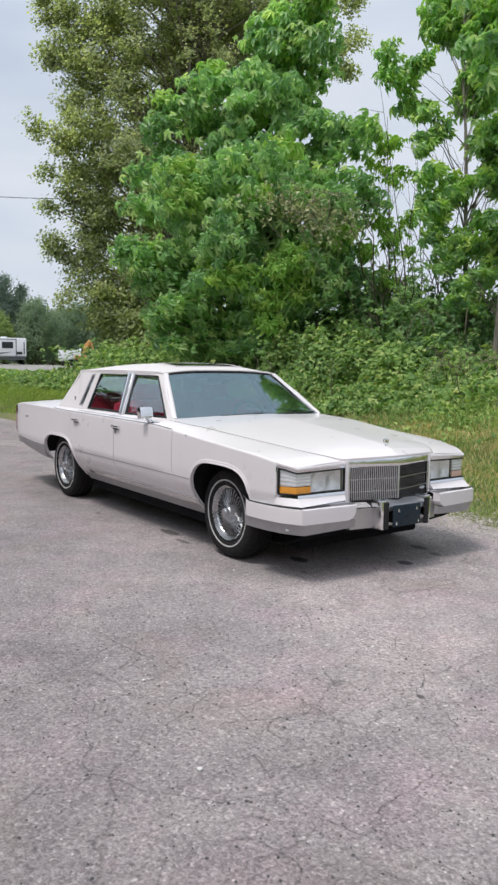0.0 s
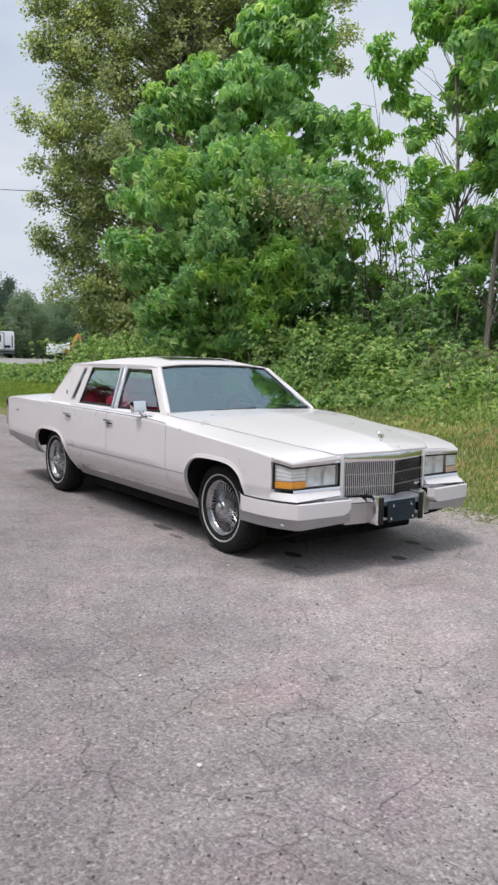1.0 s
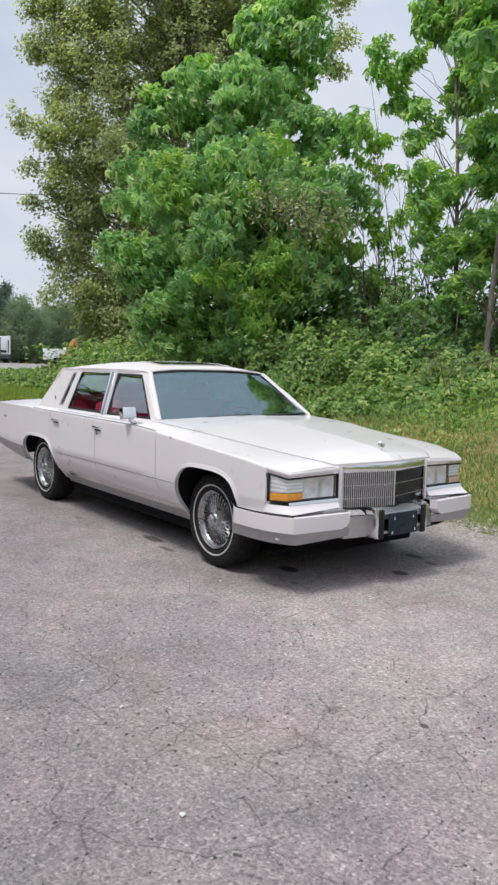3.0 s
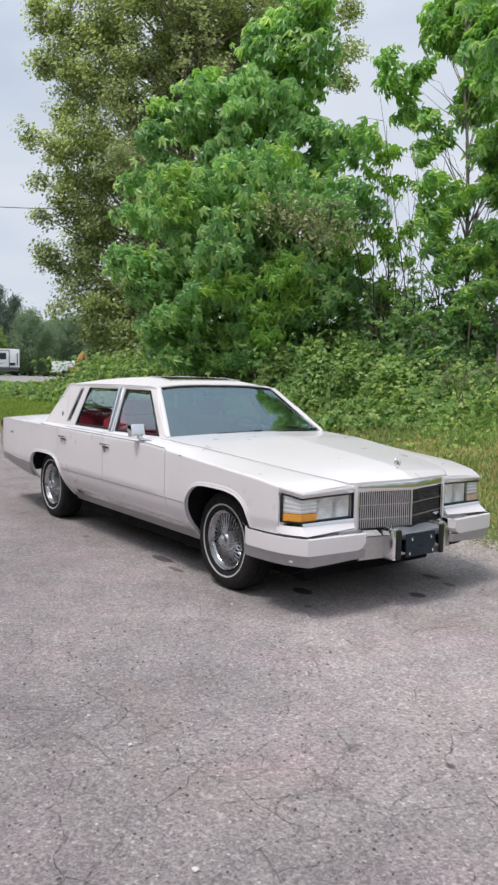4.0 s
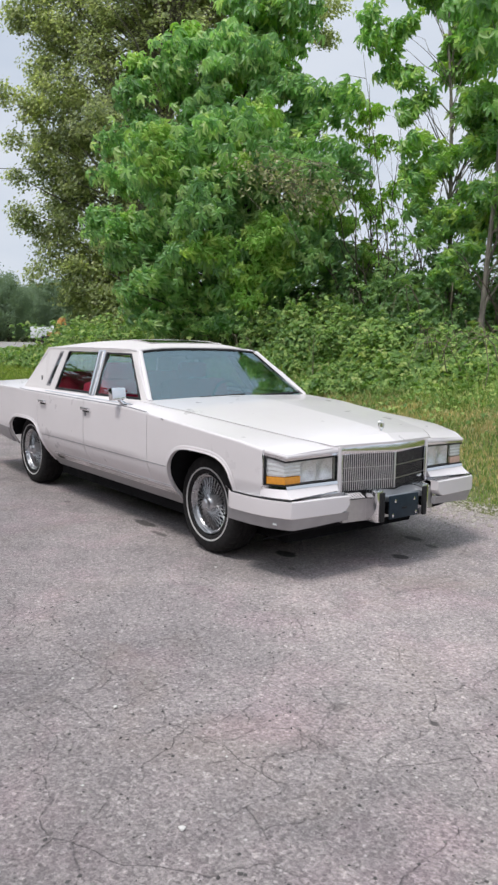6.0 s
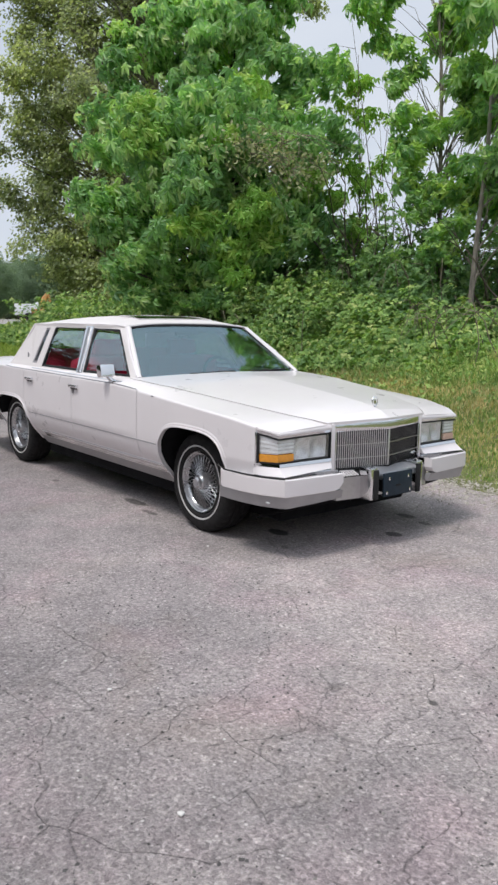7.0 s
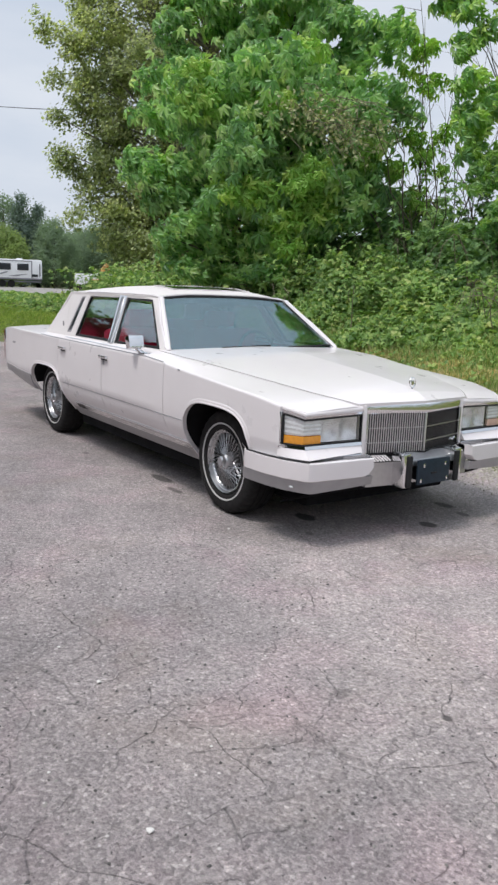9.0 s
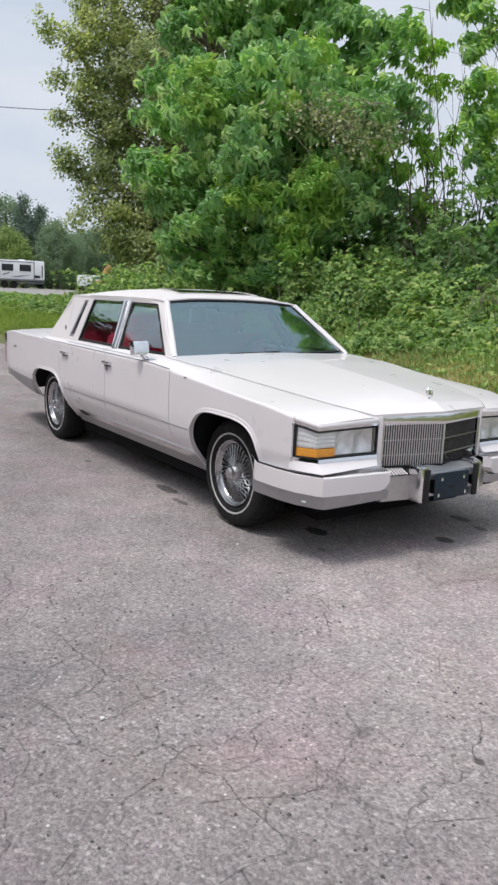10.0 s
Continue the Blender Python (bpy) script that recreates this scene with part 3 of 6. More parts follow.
def build_car():
    car = thing("sedan_car", "white four-door vintage sedan with chrome trim parked on asphalt", "car")

    # hood with a centre spine, and the two fender tops
    rows = []
    for k in range(25):
        t = k / 24
        row = []
        for j in range(-10, 11):
            v = j / 10
            x0 = lerp(-0.90, 0.800, t)
            x = x0 + 0.095 * (1 - abs(v)) * t ** 3
            hw, ze = hood_edge(x0)
            rise = curve_at([(-0.9, 0.020), (-0.3, 0.052), (0.4, 0.052), (0.62, 0.050), (0.74, 0.036), (0.80, 0.010)], x0)
            z = ze + rise * (0.68 * (1 - abs(v)) + 0.32 * (1 - v * v))
            row.append((x, v * hw, z))
        rows.append(row)
    part("hood", sheet(rows, (0, 0, -0.018)), M_PAINT, car, sharp=4.5)
    for s in (-1, 1):
        rows = []
        for k in range(22):
            t = k / 21
            row = []
            for j in range(9):
                v = j / 8
                xf = float(np.interp(v, (0, 0.875, 1), (0.806, 0.790, 0.668)))
                x = lerp(-0.90, xf, t)
                hw, ze = hood_edge(min(x, 0.80))
                zt = curve_at(CAR_TOP, x)
                yo = side_y(x, zt)
                z = lerp(ze - 0.004, zt, v ** 1.5)
                z -= 0.008 * max(0.0, (t - 0.95) / 0.05) ** 2 * (1 - v ** 8)
                row.append((x, s * lerp(hw + 0.012, yo, v), z))
            rows.append(row)
        part("fender_top", sheet(rows, (0, 0, -0.016)), M_PAINT, car)

    # flanks: fender, two doors, quarter panel
    front = [p[0] for p in arch_points("front")]
    rear = [p[0] for p in arch_points("rear")]
    for s in (-1, 1):
        fx = [-0.607, -0.52, -0.43, -0.36] + front + [0.442, 0.49, 0.54, 0.60, 0.665]
        part("fender", flank(fx, s), M_PAINT, car, sharp=50)
        door_f = part("front_door", flank(spread(-1.655, -0.613, 14), s), M_PAINT, car, sharp=50)
        door_r = part("rear_door", flank(sorted([x for x in rear if -2.645 < x] + [-2.646] + spread(-2.56, -1.661, 10)), s), M_PAINT, car, sharp=50)
        qx = sorted(spread(-4.50, -3.46, 12) + [x for x in rear if x < -2.655] + [-2.652])
        part("quarter_panel", flank(qx, s), M_PAINT, car, sharp=50)
        # dark gaps lie on the inner shell
        for gx in (-0.61, -1.658, -2.649):
            zz = spread(max(side_low(gx), 0.31), curve_at(CAR_TOP, gx) - 0.005, 12)
            part("door_gap", tube([(gx, s * (side_y(gx, z) - 0.011), z) for z in zz], 0.007, 5), M_RUBBER, car)
        # wheel openings: rolled lips and liners
        for which in ARCHES:
            pts = [p for p in arch_points(which, 30)]
            pts = [(x, max(z, 0.44 if x < -3.3 else curve_at(CAR_LOW, x))) for x, z in pts]
            part("arch_lip", tube([(x, s * (side_y(x, z) + 0.004), z) for x, z in pts], 0.006, 8), M_PAINT, car)
            rows = []
            for k, (x, z) in enumerate(pts):
                a, b = pts[max(0, k - 1)], pts[min(len(pts) - 1, k + 1)]
                d = Vector((b[0] - a[0], b[1] - a[1])).normalized()
                nx, nz = -d.y, d.x
                row = []
                for w, lift in ((0.0, 0.003), (0.014, 0.004), (0.022, 0.0025), (0.030, -0.004)):
                    px, pz = x + nx * w, z + nz * w
                    row.append((px, s * (side_y(px, pz) + lift), pz))
                rows.append(row)
            part("arch_flare", sheet(rows, (0, -s * 0.012, 0)), M_PAINT, car, sharp=60)
            rows = [[(x, s * (side_y(x, z) - 0.022), z + 0.012), (x, s * 0.52, z + 0.03)] for x, z in pts]
            part("wheel_well", sheet(rows, (0, 0, 0.012)), M_DARK, car)
        # sill trim, body-side moulding, belt
        bright = spread(-2.40, -0.36, 24)
        part("body_moulding", tube([(x, s * (side_y(x, 0.556) + 0.001), 0.556) for x in spread(-2.54, -0.345, 24)], 0.0030, 6), M_GREYMARK, car, "thin grey body-side moulding")
        part("sill_moulding", tube([(x, s * (side_y(x, 0.405) + 0.002), 0.405) for x in bright], 0.0038, 6), M_CHROME, car, "thin chrome sill moulding")
        rows = [[(x, s * (side_y(x, 0.392) + 0.002), 0.392), (x, s * (side_y(x, 0.345) + 0.003), 0.345)] for x in bright]
        part("sill_panel", sheet(rows, (0, -s * 0.01, 0)), M_CHROME, car, "polished metal rocker moulding")
        rows = [[(x, s * (side_y(x, 0.338) + 0.001), 0.338), (x, s * (side_y(x, 0.305) - 0.006), 0.296), (x, s * (side_y(x, 0.305) - 0.030), 0.262)] for x in spread(-2.56, -0.36, 24)]
        part("rocker_panel", sheet(rows, (0, -s * 0.01, 0)), M_GREYTRIM, car)
        rows = []
        for x in spread(-3.16, -0.86, 30):
            zt = curve_at(CAR_TOP, x)
            rows.append([(x, s * (side_y(x, zt) + 0.001), zt - 0.002), (x, s * 0.895, zt + 0.010), (x, s * (glass_y(x, 0.965) + 0.002), 0.962), (x, s * (glass_y(x, 0.965) - 0.04), 0.965)])
        part("belt_ledge", sheet(rows, (0, 0, -0.02)), M_PAINT, car)
        part("belt_moulding", tube([(x, s * 0.899, curve_at(CAR_TOP, x) + 0.012) for x in spread(-2.60, -0.87, 20)], 0.006, 6), M_CHROME, car, "chrome belt moulding")
        # a thin grey tube draws the shadow line below the belt moulding
        part("belt_shadow_line", tube([(x, s * (side_y(x, curve_at(CAR_TOP, x)) + 0.004), curve_at(CAR_TOP, x) + 0.002) for x in spread(-3.10, -0.63, 30)], 0.0034, 5), M_GREYMARK, car)

        # greenhouse side: vinyl-covered frame with window openings
        win_f = [(-1.645, 0.968), (-1.795, 1.330), (-1.430, 1.320), (-0.955, 0.972)]
        win_r = [(-2.470, 0.972), (-2.475, 1.310), (-2.455, 1.330), (-1.915, 1.336), (-1.755, 0.972)]
        win_q = [(-2.690, 0.995), (-2.650, 1.310), (-2.568, 1.318), (-2.590, 0.995)]
        outer = ([(-3.205, 0.945), (-2.99, 1.300), (-2.955, 1.334), (-2.90, 1.354)] + [(x, 1.360) for x in (-2.6, -2.3, -2.1, -1.9, -1.75, -1.6, -1.45)]
                 + [(-1.365, 1.346), (-1.12, 1.155), (-0.875, 0.960)] + [(x, 0.952) for x in (-1.2, -1.5, -1.7, -2.2, -2.6)])
        place = lambda x, z, s=s: Vector((x, s * glass_y(x, z), z))
        part("roof_side", pierced(outer, [win_f, win_r, win_q], place, (0, -s * 0.035, 0)), M_VINYL, car, smooth=False)
        for opening, owner in ((win_f, door_f), (win_r, door_r), (win_q, car)):
            seal = pierced(opening, [shrink(opening, 0.018)], lambda x, z, s=s: Vector((x, s * (glass_y(x, z) - 0.004), z)), (0, -s * 0.02, 0))
            pane = curved_pane(shrink(opening, 0.012), s)
            part("window_seal", seal, M_GREYMARK if owner is car else M_RUBBER, owner, smooth=False)
            ob = part("window_pane", pane, M_GLASS, owner, "tinted side glass")
            ob.visible_shadow = False
        # bright centre pillar and drip rail
        pil = [(-1.750, 0.966), (-1.912, 1.342), (-1.798, 1.342), (-1.650, 0.966)]
        part("centre_pillar", extrude_poly([Vector((x, s * (glass_y(x, z) + 0.004), z)) for x, z in pil], (0, -s * 0.02, 0)), M_CHROME, car, "bright metal centre pillar", smooth=False)
        part("pillar_strip", extrude_poly([Vector((lerp(-1.715, -1.872, t) + dx, s * (glass_y(lerp(-1.70, -1.86, t), lerp(0.966, 1.33, t)) + 0.010), lerp(0.966, 1.33, t)))
                                           for t, dx in ((0, 0), (1, 0), (1, 0.035), (0, 0.030))], (0, -s * 0.008, 0)), M_BRUSHED, car, smooth=False)
        rail = [(-0.885, 0.985), (-1.12, 1.160), (-1.37, 1.342), (-1.48, 1.354), (-1.7, 1.358), (-2.0, 1.358), (-2.3, 1.358), (-2.55, 1.354)]
        part("drip_rail", tube([(x, s * (glass_y(x, z) + 0.005), z) for x, z in rail], 0.008, 6), M_PAINT, car)
        part("window_pillar", tube([(-0.875, s * 0.788, 0.960), (-1.12, s * 0.693, 1.155), (-1.350, s * 0.603, 1.334)], [0.026, 0.023, 0.020], 10), M_PAINT, car)
        # sail panel edge and emblem
        part("sail_moulding", tube([(-3.21, s * 0.884, 0.951), (-2.66, s * 0.884, 0.951)], 0.006, 6), M_VINYL, car)
        part("sail_emblem", box((-2.83, s * (glass_y(-2.83, 1.06) + 0.004), 1.06), (0.026, 0.006, 0.045), 0.004), M_GREYMARK, car, "small dull emblem")
        # handles
        for owner, hx in ((door_f, -1.60), (door_r, -2.50)):
            bm = bmesh.new()
            yy = s * (side_y(hx, 0.857) + 0.020)
            add_box(bm, (hx, yy, 0.862), (0.135, 0.014, 0.022), 0.005)
            for dx in (-0.058, 0.058):
                add_box(bm, (hx + dx, yy - s * 0.012, 0.862), (0.022, 0.028, 0.026), 0.004)
            part("door_handle", bm, M_CHROME, owner, "chrome pull handle")
            # flat black plate puts the shade behind the handle onto the flank
            part("handle_shade_plate", box((hx - 0.01, s * (side_y(hx, 0.850) + 0.001), 0.851), (0.115, 0.005, 0.030), 0.002), M_RUBBER, owner)
        part("lock_barrel", box((-1.615, s * (side_y(-1.6, 0.82) + 0.003), 0.820), (0.02, 0.012, 0.034), 0.004), M_GREYMARK, door_f)
        # mirror on its arm
        if s < 0:
            mir = part("door_mirror", box((-1.050, s * 0.972, 1.018), (0.070, 0.120, 0.094), 0.014, Matrix.Rotation(radians(-14), 3, "Y")), M_CHROME, car, "chrome door mirror")
            part("mirror_arm", tube([(-1.055, s * 0.955, 0.980), (-1.045, s * 0.935, 0.955), (-1.04, s * 0.918, 0.938)], [0.016, 0.015, 0.020], 8), M_CHROME, mir)
            part("mirror_foot", box((-1.03, s * 0.912, 0.938), (0.11, 0.04, 0.016), 0.005), M_CHROME, mir)
        # script on the quarter panel, as bars
        part("quarter_script", box((-4.02, s * (side_y(-4.02, 0.805) + 0.002), 0.805), (0.10, 0.004, 0.020), 0.001), M_GREYMARK, car)
        part("fender_chip", box((-0.40, s * (side_y(-0.4, 0.885) + 0.001), 0.885), (0.030, 0.004, 0.008), 0.001), M_GREYMARK, car)
        # rear bumper wrap and tail lamp
        rows = [[(x, s * (side_y(x, 0.52) + 0.012), lerp(0.555, 0.530, t)), (x, s * (side_y(x, 0.46) + 0.016), lerp(0.48, 0.45, t)), (x, s * (side_y(x, 0.42) - 0.004), lerp(0.448, 0.378, t))]
                for t, x in ((k / 10, lerp(-4.52, -3.435, k / 10)) for k in range(11))]
        part("rear_bumper_end", sheet(rows, (0, -s * 0.03, 0)), M_GREYTRIM, car, "grey metal bumper end")
        part("tail_lamp", box((-4.535, s * 0.848, 0.745), (0.07, 0.056, 0.30), 0.014), M_TAIL, car, "tall narrow red tail lamp")
        part("tail_bezel", box((-4.512, s * 0.851, 0.745), (0.05, 0.055, 0.335), 0.012), M_CHROME, car)

    # roof, sunroof, glass front and back
    rows = []
    for k in range(21):
        t = k / 20
        row = []
        for j in range(-12, 13):
            v = j / 12
            x = lerp(-1.400 + 0.035 * v * v, -2.955, t)
            row.append((x, v * (roof_half(x) + 0.006), roof_z(x, v)))
        rows.append(row)
    part("roof", sheet(rows, (0, 0, -0.028)), M_VINYL, car, "cream vinyl roof")
    rows = [[(x, y, roof_z(x, y / 0.69) + 0.002) for y in spread(-0.36, 0.36, 8)] for x in spread(-1.58, -1.92, 6)]
    part("sunroof", sheet(rows, (0, 0, 0.003)), M_ROOFGLASS, car, "dark glass sunroof panel")
    ring = [(-1.57, -0.37), (-1.93, -0.37), (-1.93, 0.37), (-1.57, 0.37), (-1.57, -0.37)]
    part("sunroof_seal", tube([(x, y, roof_z(x, y / 0.69) + 0.006) for a, b in zip(ring, ring[1:]) for x, y in (a, tuple(np.add(a, b) / 2))] + [(-1.57, -0.37, roof_z(-1.57, 0.536) + 0.006)], 0.004, 6), M_VINYL, car)

    def screen(v, q, drop=0.0):
        xb, xt = -0.895 + 0.015 * v * v, -1.400 + 0.040 * v * v
        zb = 0.978
        x = lerp(xb, xt, q)
        return (x, v * lerp(0.772, 0.585, q) , lerp(zb, roof_z(xt, v) - 0.016, q) - drop)

    rows = [[screen(j / 12, k / 8) for j in range(-12, 13)] for k in range(9)]
    ob = part("windshield", sheet(rows, (-0.005, 0, -0.002)), M_SCREEN, car, "raked tinted windshield")
    ob.visible_shadow = False
    rows = [[tuple(np.add(screen(j / 12, q), (-0.010, 0, -0.004))) for j in range(-12, 13)] for q in (0.86, 0.93, 1.0)]
    ob = part("shade_band", sheet(rows, (-0.002, 0, -0.001)), M_SHADE, car, "dark tinted sun band")
    ob.visible_shadow = False
    edge = [screen(1, k / 8) for k in range(9)] + [screen(j / 12, 1) for j in range(11, -13, -1)] + [screen(-1, k / 8) for k in range(7, -1, -1)]
    part("windshield_seal", tube(edge, 0.011, 6), M_RUBBER, car)
    part("windshield_trim", tube([tuple(np.add(screen(j / 12, 1), (-0.012, 0, 0.012))) for j in range(-12, 13)], 0.009, 6), M_PAINT, car)
    part("cowl", sheet([[(-0.86, v * 0.79, 0.950), (-0.96, v * 0.78, 0.950)] for v in spread(-1, 1, 12)], (0, 0, -0.03)), M_DARK, car)
    for wy in (-0.32, 0.30):
        part("wiper", tube([(-0.885, wy, 0.985), (-0.895, wy + 0.25, 0.990), (-0.905, wy + 0.46, 0.996)], 0.007, 6), M_RUBBER, car)

    def back(v, q):
        return Vector((lerp(-3.205, -2.955, q) - 0.02 * (1 - v * v), v * lerp(0.868, 0.712, q), lerp(0.945, roof_z(-2.955, v), q)))
    frame_2d = [(-1, 0)] + [(-1, 1)] + [(v, 1) for v in spread(-0.8, 0.8, 8)] + [(1, 1), (1, 0)] + [(v, 0) for v in spread(0.8, -0.8, 8)]
    hole = [(-0.74, 0.12), (-0.74, 0.84), (-0.4, 0.88), (0.4, 0.88), (0.74, 0.84), (0.74, 0.12)]
    part("rear_roof", pierced(frame_2d, [hole], back, (0.03, 0, 0)), M_VINYL, car, sharp=50)
    ob = part("rear_window", sheet([[back(v, q) + Vector((0.012, 0, 0)) for v in spread(-0.76, 0.76, 8)] for q in (0.10, 0.5, 0.90)], (0.005, 0, 0)), M_GLASS, car, "tinted rear window")
    ob.visible_shadow = False

    # boot
    rows = []
    for k in range(15):
        x = lerp(-3.19, -4.50, k / 14)
        fall = 0.03 * max(0, (k - 11) / 3) ** 2
        zt = curve_at(CAR_TOP, x)
        rows.append([(x, v * (side_y(x, zt) - 0.001), zt + 0.030 * (1 - abs(v) ** 2.5) - fall) for v in spread(-1, 1, 14)])
    part("boot_lid", sheet(rows, (0, 0, -0.018)), M_PAINT, car)
    rows = [[(-4.50 - b, y, z) for y in spread(-0.80, 0.80, 6)] for z, b in ((0.47, 0.03), (0.62, 0.045), (0.85, 0.03), (0.925, 0.0))]
    part("tail_panel", sheet(rows, (0.02, 0, 0)), M_PAINT, car)
    part("rear_bumper", box((-4.560, 0, 0.515), (0.13, 1.66, 0.14), 0.025), M_BRUSHED, car, "brushed metal rear bumper")

    # nose: lamps, fascia, grille
    for s in (-1, 1):
        # plan of the lamp band: x, y, top of the lenses, top of the brow
        lamp = [(0.665, 0.905, 0.757, 0.797), (0.725, 0.872, 0.745, 0.783), (0.785, 0.835, 0.728, 0.768), (0.790, 0.640, 0.732, 0.779), (0.800, 0.430, 0.737, 0.790)]

        def band(plan, lo, hi, thick, bulge=0.0):
            """A strip along the lamp plan; lo and hi give its edges (forward shift, height) from the two tops."""
            rows = []
            for x, y, zt, zc in plan:
                (a, za), (b, zb) = lo(zt, zc), hi(zt, zc)
                rows.append([(lerp(x + a, x + b, q) + 4 * bulge * q * (1 - q), s * y, lerp(za, zb, q)) for q in (0, 0.25, 0.5, 0.75, 1)])
            return sheet(rows, (-thick, 0, 0))
        part("brow", band(lamp, lambda t, c: (0.011, t + 0.020), lambda t, c: (0.004, c - 0.001), 0.05, 0.005), M_PAINT, car)
        part("brow_trim", band(lamp, lambda t, c: (0.004, t + 0.003), lambda t, c: (0.012, t + 0.021), 0.03), M_CHROME, car, "chrome strip under the brow")
        part("bumper_filler", band(lamp, lambda t, c: (0.016, 0.498), lambda t, c: (0.016, 0.521), 0.03), M_CHROME, car)
        # the valance flares forward towards the bumper
        rows = [[(x + 0.012 + float(np.interp(y, (0.43, 0.835, 0.872, 0.905), (0.026, 0.062, 0.045, 0.020))) * q ** 1.3, s * (y + 0.012 * q), lerp(0.568, float(np.interp(y, (0.43, 0.835), (0.524, 0.515))), q)) for q in (0, 0.25, 0.5, 0.75, 1.0)] for x, y, _, _ in lamp]
        part("lamp_valance", sheet(rows, (-0.04, 0, 0)), M_PAINT, car)
        part("nose_divider", box((0.790, s * 0.4135, 0.643), (0.05, 0.029, 0.296), 0.008), M_PAINT, car)
        unit = part("headlamp", band(lamp, lambda t, c: (-0.070, 0.560), lambda t, c: (-0.070, t + 0.004), 0.02), M_GRILLE, car, "black lamp housing with clear and amber lenses")
        part("lamp_trim", band(lamp, lambda t, c: (0.018, 0.563), lambda t, c: (0.012, 0.581), 0.03), M_CHROME, unit)
        part("lamp_gasket", band(lamp, lambda t, c: (0.008, 0.581), lambda t, c: (0.008, 0.589), 0.03), M_RUBBER, unit)
        part("lamp_gasket", band(lamp, lambda t, c: (0.006, t - 0.006), lambda t, c: (0.006, t + 0.003), 0.03), M_RUBBER, unit)
        part("lamp_side_trim", box((0.664, s * 0.909, 0.664), (0.018, 0.010, 0.200), 0.003), M_CHROME, unit)
        part("lamp_gasket", box((0.676, s * 0.901, 0.668), (0.016, 0.010, 0.172), 0.002), M_RUBBER, unit)
        part("lamp_gasket", box((0.799, s * 0.431, 0.658), (0.020, 0.005, 0.160), 0.001), M_RUBBER, unit)
        split = 0.715
        outer_plan = [(0.678, 0.896, 0.754, 0), (0.725, 0.868, 0.745, 0), (0.780, 0.832, 0.728, 0), (0.786, split, 0.730, 0)]
        inner_plan = [(0.787, split - 0.008, 0.730, 0), (0.790, 0.60, 0.732, 0), (0.799, 0.436, 0.736, 0)]
        # the far lens takes the pale colour that amber shows at a glancing angle
        part("turn_lamp", band(outer_plan, lambda t, c: (0.0, 0.590), lambda t, c: (0.0, 0.634), 0.02), M_AMBER if s < 0 else M_AMBER_GLANCING, unit, "amber turn lamp" if s < 0 else "pinkish turn lamp, amber paled by a glancing view")
        part("park_lamp", band(outer_plan, lambda t, c: (-0.008, 0.637), lambda t, c: (-0.008, t - 0.006), 0.012), M_REFLECT, unit, "clear ribbed park lamp")
        for q in (0.16, 0.42, 0.68, 0.92):
            part("lens_rib", band(outer_plan, lambda t, c: (-0.003, lerp(0.638, t - 0.008, q) - 0.006), lambda t, c: (-0.003, lerp(0.638, t - 0.008, q) + 0.006), 0.008), M_LENS, unit)
        # faceted reflector behind a clear cover
        rows = []
        for k in range(15):
            t = k / 14
            y = s * lerp(split - 0.010, 0.440, t)
            x = float(np.interp(abs(y), (0.444, 0.60, 0.72), (0.774, 0.766, 0.763)))
            bowl = 0.030 * math.sin(math.pi * ((t * 2) % 1.0)) if 0 < t < 1 else 0
            rows.append([(x - bowl * math.sin(math.pi * q / 5), y, lerp(0.590, 0.730, q / 5)) for q in range(6)])
        part("reflector", sheet(rows, (-0.01, 0, 0)), M_REFLECT, unit, "faceted bright reflector")
        ob = part("lamp_cover", band(inner_plan, lambda t, c: (0.0, 0.589), lambda t, c: (0.0, t - 0.005), 0.004), M_LAMPGLASS, unit, "clear lamp cover")
        ob.visible_shadow = False

        # bumper corner cap with its grey lower strip and bright top
        cap = [(0.424, 0.967), (0.60, 0.958), (0.74, 0.930), (0.852, 0.878), (0.878, 0.860), (0.888, 0.836), (0.905, 0.64), (0.9155, 0.490), (0.9180, 0.455), (0.9195, 0.434), (0.920, 0.425)]
        cap = [(x, s * y) for x, y in cap]
        rows = []
        for x, y in cap:
            up = 0.045 * max(0.0, (0.49 - abs(y)) / 0.065) ** 2.2
            rows.append([(x - 0.004, y * 0.995, 0.400 + up), (x, y, 0.404 + up), (x + 0.001, y * 1.001, 0.452), (x, y, 0.500), (x - 0.006, y * 0.993, 0.506)])
        part("bumper_cap", sheet(rows, (-0.05, -s * 0.02, 0)), M_PAINT, car, "white bumper corner cap", sharp=28)
        part("bumper_gap", tube([(x - 0.004, y * 0.996, 0.511) for x, y in cap[:5]], 0.0045, 5), M_RUBBER, car)
        low = []
        for x, y in cap:
            low.append([(x - 0.004, y * 0.992, 0.401), (x - 0.022, y * 0.975, float(np.interp(abs(y), (0.42, 0.80), (0.348, 0.328))))])
        part("bumper_strip", sheet(low, (-0.04, 0, 0)), M_GREYTRIM, car, "grey lower bumper strip")
        part("bumper_top", sheet([[(x - 0.010, y * 0.988, 0.506), (x - 0.16, y * 0.92, 0.512)] for x, y in cap], (0, 0, -0.006)), M_CHROME, car)
        # grey strip painted in for the dark reflection along the chrome top
        part("bumper_reflection_line", sheet([[(x - 0.064, y * 0.966, 0.512), (x - 0.069, y * 0.960, 0.5135)] for x, y in cap[3:]], (0, 0, -0.003)), M_GREYMARK, car)
        for k in range(6):
            yy = 0.455 + k * 0.026
            part("bumper_vent", box((0.868 - 0.07 * (yy - 0.425), s * yy, 0.5105), (0.050, 0.005, 0.006), 0.001, Matrix.Rotation(s * radians(-24), 3, "Z")), M_GREYMARK, car)
